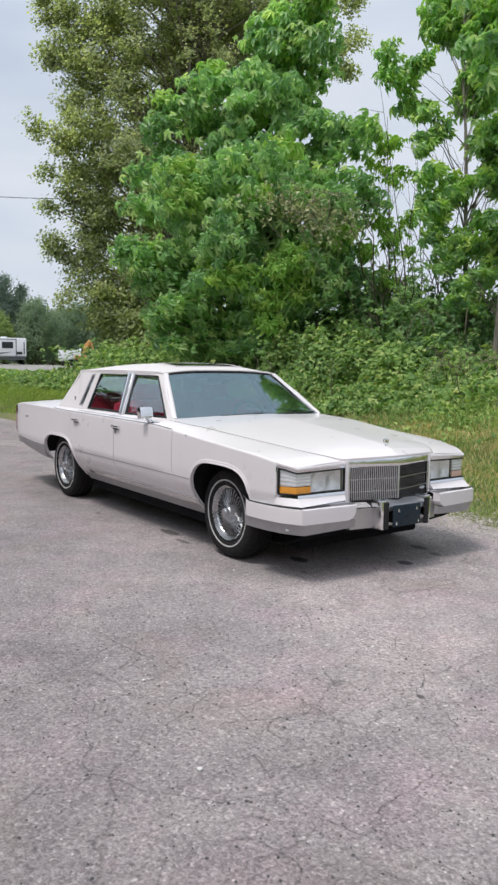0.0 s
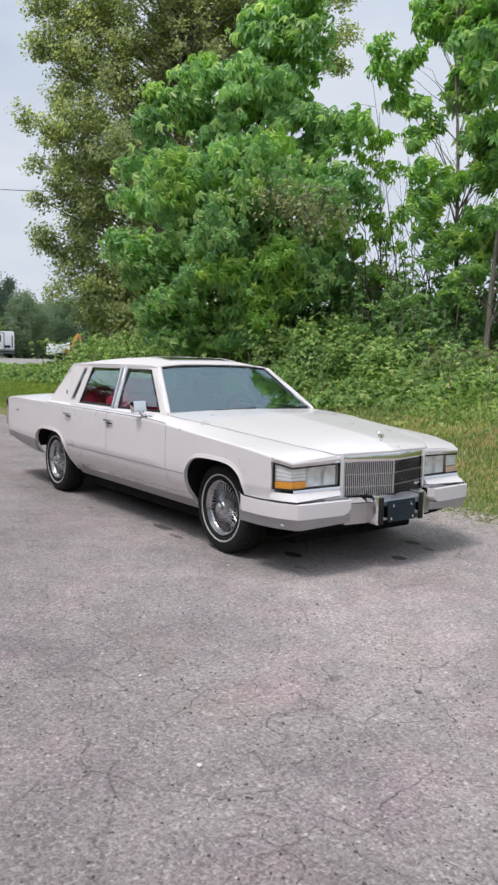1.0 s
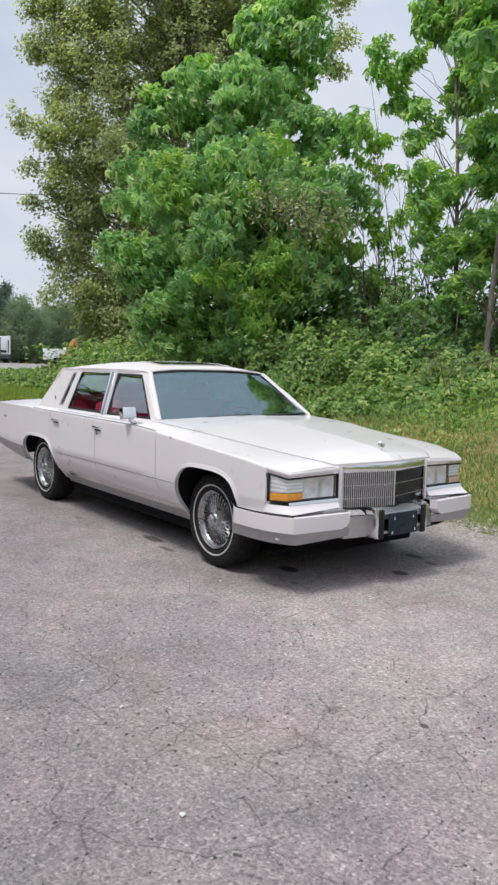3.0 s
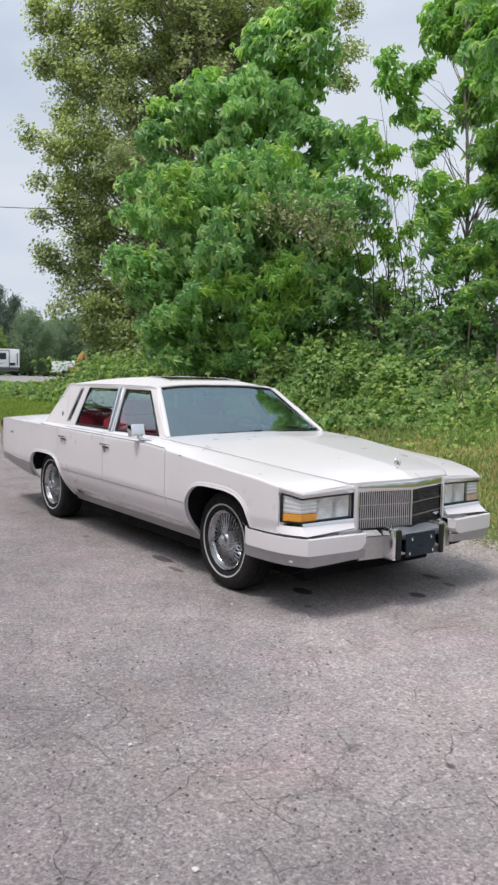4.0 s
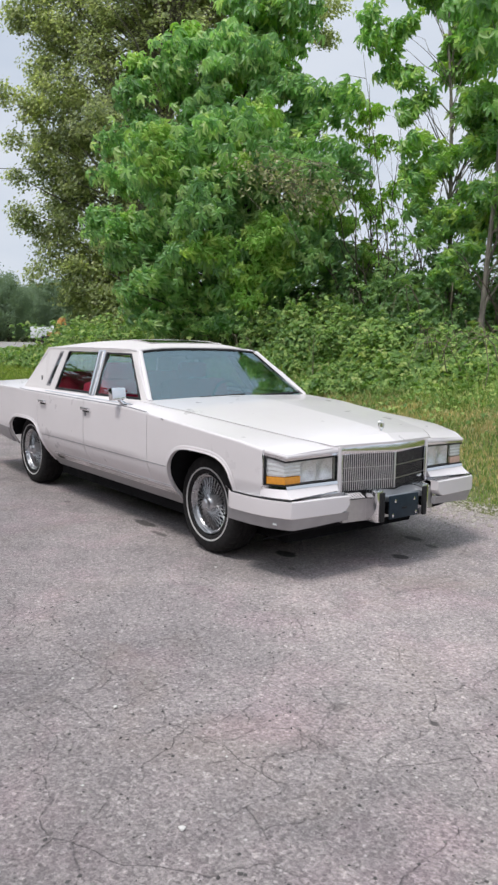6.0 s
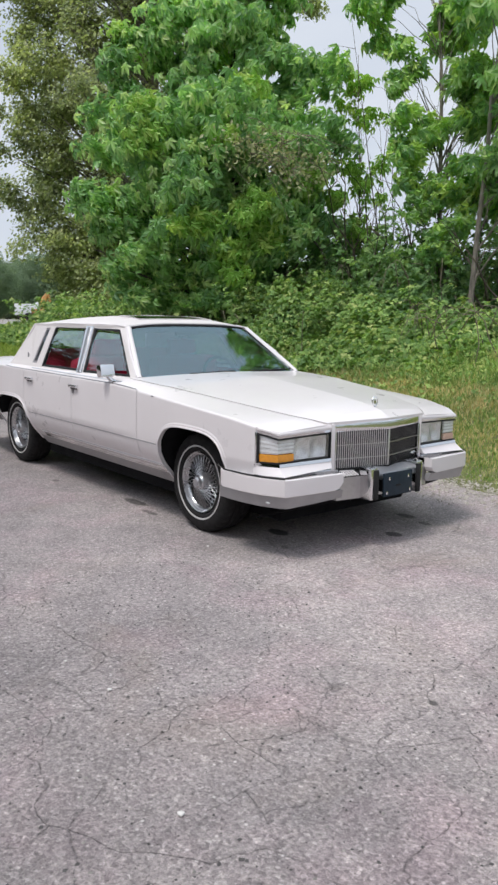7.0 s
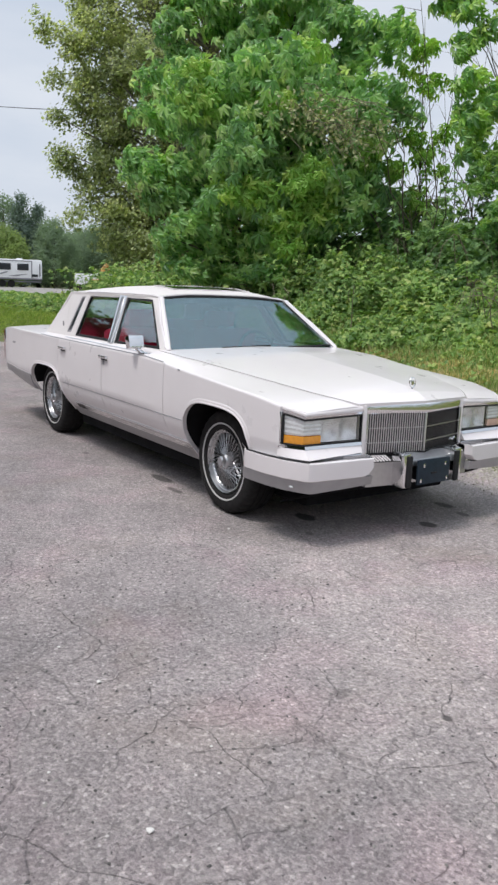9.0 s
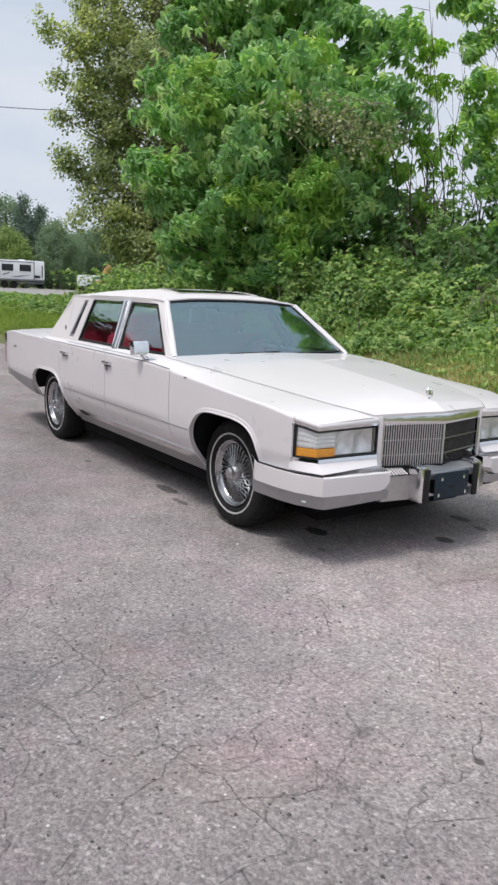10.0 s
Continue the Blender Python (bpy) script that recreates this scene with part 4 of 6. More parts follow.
        part("bumper_bolt", box((0.772, s * 0.897, 0.358), (0.03, 0.012, 0.010), 0.003), M_LENS, car)
        for k in range(7):
            yy = 0.262 + k * 0.021
            part("bumper_rib", box((0.852 - 0.14 * (yy - 0.26), s * yy, 0.484), (0.080, 0.009, 0.006), 0.001, Matrix.Rotation(radians(23), 3, "Y")), M_PAINT, car)
        guard = part("bumper_guard", box((0.932, s * 0.218, 0.420), (0.100, 0.060, 0.206), 0.012), M_CHROME, car, "chrome bumper guard with black rubber face")
        part("guard_rubber", box((0.984, s * 0.202, 0.414), (0.020, 0.036, 0.188), 0.006), M_RUBBER, guard)

    middle = [(0.868, -0.430), (0.895, -0.24), (0.905, 0.0), (0.895, 0.24), (0.868, 0.430)]
    part("bumper_centre", upright(middle, 0.322, 0.462, 0.05), M_BRUSHED, car, "brushed metal bumper centre")
    part("bumper_tray", sheet([[(x - 0.002, y, 0.464), (x - 0.085, y, 0.500)] for x, y in middle], (0, 0, -0.006)), M_RUBBER, car)
    plate = part("plate_panel", box((0.985, 0.0, 0.403), (0.012, 0.272, 0.150), 0.004), M_PLATE, car, "dark navy plate panel with bolts")
    for dy, dz in ((-0.09, 0.04), (0.09, 0.04), (-0.11, -0.05), (0.11, -0.05)):
        part("plate_bolt", box((0.993, dy, 0.403 + dz), (0.008, 0.013, 0.022), 0.002), M_CHROME, plate)
    part("plate_mark", box((0.993, 0.0, 0.393), (0.004, 0.045, 0.010), 0.001), M_RUBBER, plate)
    part("plate_backing", sheet([[(0.962, y, 0.440), (0.950, y, 0.478), (0.880, y, 0.505)] for y in spread(-0.188, 0.188, 6)], (-0.008, 0, -0.004)), M_BRUSHED, car, "brushed metal plate recess")
    part("plate_bracket", box((0.94, 0.0, 0.40), (0.08, 0.22, 0.10), 0.006), M_DARK, car)

    grille = part("grille", upright([(0.758, -0.398), (0.853, 0.0), (0.758, 0.398)], 0.495, 0.742, 0.02), M_GRILLE, car, "dark egg-crate grille with bright vertical bars")
    vee = [(0.806, -0.403), (0.902, 0.0), (0.806, 0.403)]
    brow_line = [(-0.003, 0.738), (0.002, 0.746), (0.0035, 0.760), (0.003, 0.776), (0.0, 0.790), (-0.010, 0.799)]
    part("grille_header", sheet([[(x + dx, y, z) for dx, z in brow_line] for x, y in vee], (-0.05, 0, 0)), M_CHROME, grille, "polished chrome header")
    part("grille_bar", box((0.8955, 0.0, 0.622), (0.010, 0.016, 0.232), 0.002), M_BARS, grille, "bright centre bar")
    part("grille_sill", upright(vee, 0.495, 0.507, 0.05), M_RUBBER, grille)
    for s in (-1, 1):
        part("grille_jamb", box((0.802, s * 0.399, 0.620), (0.036, 0.008, 0.240), 0.002), M_CHROME, grille)
        n = 25
        for k in range(n):
            y = s * (0.012 + (k + 0.3) * 0.378 / n)
            x = 0.896 - 0.096 * abs(y) / 0.40 - 0.012
            toe = Matrix.Rotation(s * radians(13.4), 3, "Z")
            fin = part("grille_bar", box((x - 0.008, y, 0.622), (0.034, 0.0034, 0.232), 0.0, toe), M_GRILLE, grille, smooth=False)
            part("bar_edge", box((x + 0.0105, y, 0.622), (0.0006, 0.0068, 0.232), 0.0, Matrix.Rotation(s * radians(44), 3, "Z")), M_BARS, fin, smooth=False)
        for z in (0.566, 0.652):
            part("grille_rail", upright([(0.802, s * 0.396), (0.897, s * 0.004)] if s < 0 else [(0.897, s * 0.004), (0.802, s * 0.396)], z - 0.0025, z + 0.0025, 0.012), M_BRUSHED, grille)
    part("grille_script", tube([(0.836, 0.290, 0.545), (0.832, 0.310, 0.557), (0.828, 0.325, 0.541), (0.824, 0.345, 0.553), (0.820, 0.365, 0.543)], 0.006, 6), M_CHROME, grille, "small bright script badge")

    # hood ornament: a ring on a stem
    bm = bmesh.new()
    add_tube(bm, [(0.765, 0, 0.840), (0.765, 0, 0.876)], [0.010, 0.005], 8)
    ring = [(0.765, 0.025 * math.cos(a), 0.902 + 0.029 * math.sin(a)) for a in (2 * math.pi * k / 16 for k in range(17))]
    add_tube(bm, ring, 0.0046, 6)
    add_box(bm, (0.765, 0, 0.902), (0.007, 0.024, 0.030), 0.002)
    add_box(bm, (0.762, 0, 0.846), (0.05, 0.03, 0.008), 0.002)
    part("hood_ornament", bm, M_CHROME, car, "chrome wreath ornament")

    # underside and cabin
    # low belly boxes and an added nose panel keep light off the ground
    part("underbody", box((-1.49, 0, 0.285), (2.18, 1.52, 0.23), 0.02), M_DARK, car)
    part("nose_shade_panel", sheet([[(x, y, z) for y in spread(-0.72, 0.72, 4)] for x, z in ((0.85, 0.345), (0.70, 0.265), (0.45, 0.165))], (0, 0, 0.012)), M_DARK, car)
    part("front_frame", box((0.02, 0, 0.285), (1.06, 1.20, 0.29), 0.03), M_DARK, car)
    part("rear_frame", box((-3.16, 0, 0.33), (1.50, 1.16, 0.22), 0.03), M_DARK, car)
    part("rear_axle", tube([(-3.086, -0.68, 0.336), (-3.086, 0.68, 0.336)], 0.06, 10), M_DARK, car)
    part("engine_bay", box((0.05, 0, 0.56), (1.35, 1.02, 0.42), 0.02), M_DARK, car)
    part("boot_floor", box((-3.78, 0, 0.66), (1.35, 1.02, 0.44), 0.02), M_DARK, car)
    part("radiator_panel", box((0.66, 0, 0.56), (0.10, 1.50, 0.34), 0.01), M_DARK, car)
    part("cabin_floor", box((-1.70, 0, 0.40), (1.7, 1.60, 0.06), 0.01), M_MAROON, car)
    part("dashboard", box((-1.10, 0, 0.865), (0.34, 1.52, 0.18), 0.04), M_MAROON, car, "dark maroon dashboard")
    for s in (-1, 1):
        part("door_card", box((-1.70, s * 0.868, 0.74), (1.7, 0.03, 0.40), 0.01), M_RED, car, "maroon velour door card")
    for y, w in ((-0.40, 0.70), (0.40, 0.70)):
        seat = part("front_seat", box((-1.70, y, 0.56), (0.55, w, 0.20), 0.06), M_RED, car, "maroon velour front seat")
        part("backrest", box((-2.02, y, 0.79), (0.20, w, 0.56), 0.07, Matrix.Rotation(radians(-12), 3, "Y")), M_RED, seat)
        part("headrest", box((-2.10, y, 1.15), (0.11, 0.30, 0.15), 0.045), M_RED, seat)
    seat = part("rear_seat", box((-2.60, 0, 0.60), (0.55, 1.02, 0.20), 0.06), M_RED, car, "maroon velour rear bench")
    part("rear_backrest", box((-2.72, 0, 0.93), (0.18, 1.50, 0.38), 0.07, Matrix.Rotation(radians(-14), 3, "Y")), M_RED, seat)
    part("parcel_shelf", box((-3.06, 0, 0.955), (0.26, 1.45, 0.03), 0.01), M_MAROON, car)
    rows = [[(x, v * (roof_half(x) - 0.03), roof_z(x, v * 0.95) - 0.036) for v in spread(-1, 1, 12)] for x in spread(-1.46, -2.88, 10)]
    part("headlining", sheet(rows, (0, 0, -0.008)), M_LINING, car)
    wheel = [(-1.42 - 0.06 * math.sin(a), 0.38 + 0.185 * math.cos(a), 0.90 + 0.175 * math.sin(a)) for a in (2 * math.pi * k / 28 for k in range(29))]
    bm = bmesh.new()
    add_tube(bm, wheel, 0.014, 8)
    add_tube(bm, [(-1.42, 0.20, 0.90), (-1.38, 0.38, 0.89), (-1.42, 0.56, 0.90)], [0.014, 0.045, 0.014], 8)
    add_tube(bm, [(-1.39, 0.38, 0.89), (-1.15, 0.38, 0.84)], 0.03, 8)
    part("steering_wheel", bm, M_MAROON, car)
    part("cabin_mirror", box((-1.40, 0.0, 1.300), (0.03, 0.24, 0.055), 0.012), M_RUBBER, car)
    for s in (-1, 1):
        part("sun_visor", box((-1.47, s * 0.32, 1.350), (0.16, 0.42, 0.018), 0.006, Matrix.Rotation(radians(12), 3, "Y")), M_LINING, car)

    # wheels
    def wheel_at(x, s):
        """One wire wheel; s is the side on which its face looks out."""
        c = Vector((x, s * 0.742, 0.336))
        turn = Matrix.Identity(4) if s < 0 else Matrix.Rotation(math.pi, 4, "Z")
        rim = part("wheel", lathe([(0.206, -0.096), (0.203, -0.104), (0.196, -0.100), (0.192, -0.088), (0.186, -0.084), (0.182, -0.072), (0.178, -0.068), (0.176, -0.052), (0.180, 0.0), (0.182, 0.08), (0.205, 0.09), (0.196, 0.0), (0.205, -0.06), (0.210, -0.085)], seg=48), M_WIRE, car, "chrome wire wheel")
        rim.matrix_basis = Matrix.Translation(c) @ turn
        prof = [(0.204, -0.088), (0.222, -0.104), (0.255, -0.113), (0.285, -0.113), (0.308, -0.107), (0.324, -0.097), (0.333, -0.082), (0.336, -0.055), (0.336, -0.048), (0.329, -0.046), (0.329, -0.040), (0.3365, -0.038),
                (0.3365, -0.004), (0.330, -0.002), (0.330, 0.002), (0.3365, 0.004), (0.3365, 0.038), (0.329, 0.040), (0.329, 0.046), (0.336, 0.048), (0.333, 0.082), (0.318, 0.105), (0.27, 0.113), (0.204, 0.088)]
        bm = lathe(prof, seg=96)
        bm.verts.ensure_lookup_table()
        n = len(prof)
        for k in range(96):
            if k % 3 == 0:
                for i in (5, 6, 7, 18, 19, 20):
                    v = bm.verts[k * n + i]
                    v.co.x *= 0.975
                    v.co.z *= 0.975
        part("tyre", bm, M_TYRE, rim, "black tyre with a thin whitewall", sharp=25)
        part("whitewall", lathe([(0.2405, -0.1105), (0.2415, -0.1138), (0.2505, -0.1145), (0.2515, -0.1130)], seg=64), M_WHITEWALL, rim)
        part("brake_drum", lathe([(0.0, -0.010), (0.150, -0.010), (0.186, 0.0), (0.186, 0.02), (0.0, 0.02)], seg=32, closed=False), M_DARK, rim)
        part("hub", lathe([(0.0, -0.134), (0.030, -0.134), (0.038, -0.128), (0.041, -0.112), (0.052, -0.102), (0.060, -0.088), (0.060, -0.030), (0.0, -0.030)], seg=24, closed=False), M_WIRE, rim)
        part("hub_cap", lathe([(0.0, -0.1375), (0.025, -0.1365), (0.027, -0.133), (0.0, -0.133)], seg=20, closed=False), M_GREYMARK, rim)
        a = radians(31)
        first = part("spoke", tube([(0.050, -0.104, 0), (0.176 * math.cos(a), -0.070, 0.176 * math.sin(a))], 0.0023, 5), M_WIRE, rim)
        other = part("spoke", tube([(0.056, -0.070, 0), (0.180 * math.cos(a), -0.074, -0.180 * math.sin(a))], 0.0022, 5), M_WIRE, rim)
        n = 32
        for k in range(1, n):
            for proto, add in ((first, 0.0), (other, 0.5)):
                o = new("spoke", proto.data)
                o.parent = rim
                o.matrix_basis = Matrix.Rotation(2 * math.pi * (k + add) / n, 4, "Y")
        return rim

    for x in (0.0, -3.086):
        for s in (-1, 1):
            wheel_at(x + (0.0), s)
    return car


build_car()


# ---- the ground ----
rng = np.random.default_rng(7)


def bank_height(x, y):
    """The verge rises from the asphalt edge as a low bank, then stays level."""
    h = float(np.interp(y, (2.0, 2.3, 3.0, 3.8, 5.0, 7.0), (-0.02, 0.03, 0.26, 0.52, 0.78, 1.0)))
    if y > 2.2:
        h += 0.10 * noise.noise((x * 0.35, y * 0.35, 0)) * max(0.0, min(1, (y - 2.2) / 1.5, (8.4 - y) / 1.5))
    return h


def build_ground():
    xs = np.concatenate([[-2500, -900, -400, -200, -120], np.arange(-80, -30, 5.0), np.arange(-30, 10, 0.5), np.arange(10, 40, 5.0), [60, 120, 300, 900, 2500]])
    ys = np.concatenate([[-2500, -900, -300, -120, -60, -30, -10], np.arange(0, 9, 0.3), np.arange(9, 40, 3.0), [50, 80, 120, 200, 400, 900, 2500]])
    verts = [(x, y, bank_height(x, y) if y > 1.5 else -0.02) for x in xs for y in ys]
    n = len(ys)
    faces = [(i * n + j, (i + 1) * n + j, (i + 1) * n + j + 1, i * n + j + 1) for i in range(len(xs) - 1) for j in range(n - 1)]
    ob = raw("ground", verts, faces, M_SOIL, smooth=True)
    tagged(ob, "grassy earth bank rising beside the asphalt", "ground", kind="structure")
    # asphalt yard with a ragged, slightly thick edge
    bm = bmesh.new()
    rows = []
    xs = np.concatenate([[-160, -80, -50], np.arange(-36, 8, 0.25), [12, 20, 40, 90]])
    for x in xs:
        e = 2.15 + 0.16 * noise.noise((x * 0.6, 3.1, 0)) + 0.07 * noise.noise((x * 2.3, 9.1, 0)) + (0.02 * max(0, -x - 4))
        e = min(e, 2.45) - 0.35 * max(0.0, min(1.0, (x + 1.5) / 2.0))
        rows.append([(x, -90, 0), (x, -20, 0), (x, -4, 0), (x, 0, 0), (x, e - 0.06, 0), (x, e, -0.012), (x, e + 0.02, -0.05)])
    add_grid(bm, rows)
    ob = part("asphalt_yard", bm, M_ASPHALT)
    tagged(ob, "worn grey asphalt with cracks and oil spots", "asphalt", kind="structure")
    # the far yard on the higher ground
    bm = bmesh.new()
    add_grid(bm, [[(x, y, 1.015) for y in (8.6, 20, 34)] for x in (-150, -110, -80, -50, -40, -27)])
    ob = part("gravel_yard", bm, M_GRAVEL)
    tagged(ob, "pale gravel yard beyond the brambles", "gravel", kind="structure")


build_ground()


# ---- plants ----
def turned(template, centres, normals, spins, sizes):
    """Copies of a small leaf outline: placed, faced and sized, as one array."""
    n = np.asarray(normals, float)
    n /= np.linalg.norm(n, axis=1, keepdims=True) + 1e-9
    ref = np.where(np.abs(n[:, 2:3]) > 0.9, np.array([[1.0, 0, 0]]), np.array([[0, 0, 1.0]]))
    u = np.cross(ref, n)
    u /= np.linalg.norm(u, axis=1, keepdims=True) + 1e-9
    w = np.cross(n, u)
    c, s = np.cos(spins)[:, None], np.sin(spins)[:, None]
    a, b = u * c + w * s, w * c - u * s
    t = np.asarray(template, float)
    pts = (centres[:, None, :] + sizes[:, None, None] * (t[None, :, 0:1] * a[:, None, :] + t[None, :, 1:2] * b[:, None, :] + t[None, :, 2:3] * n[:, None, :]))
    return pts.reshape(-1, 3)


def leaves(name, template, tris, centres, normals, spins, sizes, material, parent=None):
    n, k = len(centres), len(template)
    v = turned(template, centres, normals, spins, sizes)
    f = (np.asarray(tris)[None] + (np.arange(n) * k)[:, None, None]).reshape(-1, len(tris[0]))
    return raw(name, v, f, material, parent)


def palmate():
    """A broad five-lobed maple leaf that hangs like a half-closed umbrella; tip along +y."""
    rim = []
    for deg, r, half in ((-118, 0.66, 15), (-58, 0.98, 13), (0, 1.08, 13), (58, 0.98, 13), (118, 0.66, 15)):
        rim += [(deg - half, r * 0.74, 0.07), (deg, r, 0.0), (deg + half, r * 0.74, 0.07)]
        if deg < 118:
            rim.append((deg + 29, 0.47, -0.06))
    v = [(0.0, 0.0, 0.0)]
    for deg, r, lift in rim:
        a = radians(90 - deg)
        v.append((math.cos(a) * r, math.sin(a) * r, -0.80 * r * r - lift))
    return v, [(0, k + 1, k) for k in range(1, len(v) - 1)]


def folded(width=0.36, droop=0.12):
    """A pointed oval leaf, folded a little along its midrib."""
    v = [(0, 0, 0), (width, 0.42, 0.06), (0, 0.5, -0.03), (-width, 0.42, 0.06), (0, 1.0, -droop)]
    return v, [(0, 1, 2), (0, 2, 3), (1, 4, 2), (2, 4, 3)]


def simple(width=0.36, droop=0.12):
    """A lighter leaf of two faces, folded along its midrib."""
    return [(0, 0, 0), (width, 0.45, 0.07), (0, 1.0, -droop), (-width, 0.45, 0.07)], [(0, 1, 2), (0, 2, 3)]


def trefoil():
    v, f = [(0.0, 0.0, 0.0)], []
    one, tri = simple(0.40, 0.16)
    for deg, sc in ((0, 1.0), (78, 0.82), (-78, 0.82)):
        c, s = math.cos(radians(deg)), math.sin(radians(deg))
        k = len(v) - 1
        v += [((x * c - y * s) * sc, (x * s + y * c) * sc, z * sc) for x, y, z in one[1:]]
        f += [tuple(i + k if i else 0 for i in t) for t in tri]
    return v, f


def branch_line(a, b, sag, n=5, wob=0.1):
    a, b = Vector(a), Vector(b)
    out = []
    for k in range(n + 1):
        t = k / n
        p = a.lerp(b, t)
        p.z += sag * math.sin(math.pi * t)
        if 0 < k < n:
            p += Vector(rng.normal(0, wob, 3))
        out.append(p)
    return out


def make_tree(name, label, base, height, trunk_r, clumps, leaf_fn, leaf_size, per_clump, clump_r, material, bark_mat, hang=0.5, young=None, young_at=None, limb_share=0.3, lean=(0, 0), crown_label="", flat=0.6, rise=0.75, wob=0.07):
    """clumps: centres of leaf sprays. Trunk and limbs are tapered; every spray hangs on a limb."""
    tree = thing(name, label, "tree", at=base)
    o = np.array(base)
    bm = bmesh.new()
    pts = [Vector((lean[0] * (t ** 1.3), lean[1] * (t ** 1.3), height * t)) + Vector((*(rng.normal(0, min(0.06, trunk_r * 0.35), 2) * (t > 0)), 0)) for t in np.linspace(0, 0.93, 10)]
    pts[0].z = -0.15
    add_tube(bm, pts, [trunk_r * (1.25 if k == 0 else (1 - 0.95 * k / 10)) for k in range(10)], 10)
    part("trunk", bm, bark_mat, tree)
    centres = np.asarray(clumps) - o
    for c in centres:
        if rng.random() < limb_share:
            hz = max(0.06, min(0.86, (c[2] / height) - 0.10 - 0.10 * rng.random()))
            i = min(8, int(hz / 0.93 * 9))
            p0 = pts[i].lerp(pts[i + 1], hz / 0.93 * 9 - i)
            r0 = trunk_r * (1 - 0.95 * i / 10) * 0.42
            line = branch_line(p0, c, 0.15, 5, wob)
            part("branch", tube(line, [r0, r0 * 0.75, r0 * 0.5, r0 * 0.33, r0 * 0.2, 0.006], 5), bark_mat, tree)
    tmpl, tris = leaf_fn
    def spray(cs, count, mat, nm, sized):
        n = len(cs) * count
        cc = np.repeat(cs, count, axis=0)
        off = rng.normal(0, 1, (n, 3))
        off /= np.linalg.norm(off, axis=1, keepdims=True)
        off *= (rng.random((n, 1)) ** 0.45) * clump_r * rng.uniform(0.7, 1.3, (n, 1))
        off[:, 2] *= flat
        p = cc + off
        out = p - np.array([[lean[0] * 0.5, lean[1] * 0.5, height * 0.5]])
        out[:, 2] *= 0.25
        out /= np.linalg.norm(out, axis=1, keepdims=True) + 1e-6
        nr = out * hang + np.array([[0, 0, rise]]) + rng.normal(0, 0.36, (n, 3))
        spin = math.pi + rng.normal(0, 0.75, n)
        ob = leaves(nm, tmpl, tris, p, nr, spin, sized * rng.uniform(0.65, 1.25, n), mat, tree)
        return ob
    ob = spray(centres, per_clump, material, "crown", leaf_size)
    if crown_label:
        tagged(ob, crown_label)
    tagged(ob, kind="stuff")
    if young_at is not None:
        ob = spray(np.asarray(young_at) - o, int(per_clump * 0.8), young, "young_foliage", leaf_size * 0.9)
        tagged(ob, "lighter yellow-green young foliage", kind="stuff")
    return tree


def crown_points(base, n, profile, shell=0.55, seed=1, lump=0.35, face=None):
    """Spray centres in a crown whose radius over height is given; lumpy, denser near its outside."""
    r = np.random.default_rng(seed)
    out = []
    zs = np.array([p[0] for p in profile])
    rs = np.array([p[1] for p in profile])
    area = np.interp(np.linspace(zs[0], zs[-1], 200), zs, rs)
    cdf = np.cumsum(area + 0.15)
    cdf /= cdf[-1]
    while len(out) < n:
        z = np.interp(r.random(), cdf, np.linspace(zs[0], zs[-1], 200))
        a = r.uniform(0, 2 * math.pi)
        rad = np.interp(z, zs, rs)
        k = 1 + lump * noise.noise((math.cos(a) * 1.6 + seed, math.sin(a) * 1.6, z * 0.55)) + lump * 0.6 * noise.noise((math.cos(a) * 4 + seed, math.sin(a) * 4, z * 1.3))
        q = shell + (1 - shell) * math.sqrt(r.random())
        if r.random() < 0.25:
            q *= r.random()
        out.append((base[0] + rad * k * q * math.cos(a), base[1] + rad * k * q * math.sin(a), base[2] + z))
    return np.array(out)


def lobed(lobes, dense, seed):
    """Spray centres that fill rounded boughs (x, y, z, radius), most of them near each bough's outside."""
    r = np.random.default_rng(seed)
    out = []
    for x, y, z, rad in lobes:
        n = max(4, int(dense * rad * rad))
        d = r.normal(0, 1, (n, 3))
        d /= np.linalg.norm(d, axis=1, keepdims=True)
        out.append(np.array([[x, y, z]]) + d * rad * (0.35 + 0.65 * r.random((n, 1)) ** 0.6) * np.array([[1, 1, 0.92]]))
    return np.concatenate(out)


G = 0.95
# the broad maple behind the car: a core and the boughs that bulge out of it
MAPLE = (-9.30, 6.55, G)
MAPLE_BOUGHS = [
    (-8.38, 5.86, 2.71, 1.05), (-9.55, 4.25, 2.67, 0.82), (-10.08, 4.01, 3.62, 0.77), (-8.33, 4.68, 3.51, 0.94), (-7.71, 6.19, 3.37, 0.91),
    (-10.64, 4.16, 5.20, 0.70), (-9.17, 4.40, 4.80, 0.91), (-8.11, 5.18, 4.85, 1.00), (-7.54, 6.30, 4.80, 0.90), (-10.40, 4.71, 6.60, 0.62),
    (-9.76, 5.30, 6.95, 0.74), (-8.70, 6.01, 6.67, 0.94), (-8.03, 6.68, 6.19, 0.70), (-9.41, 6.21, 7.60, 0.58), (-8.80, 7.12, 8.22, 0.70),
    (-9.04, 7.29, 9.28, 0.60), (-9.28, 7.29, 10.3, 0.45), (-7.63, 7.41, 6.35, 0.44), (-7.25, 7.40, 5.03, 0.44), (-7.29, 6.86, 4.06, 0.51),
    (-7.42, 7.24, 3.20, 0.47), (-8.60, 5.45, 2.00, 0.70), (-9.46, 4.61, 1.99, 0.53)]
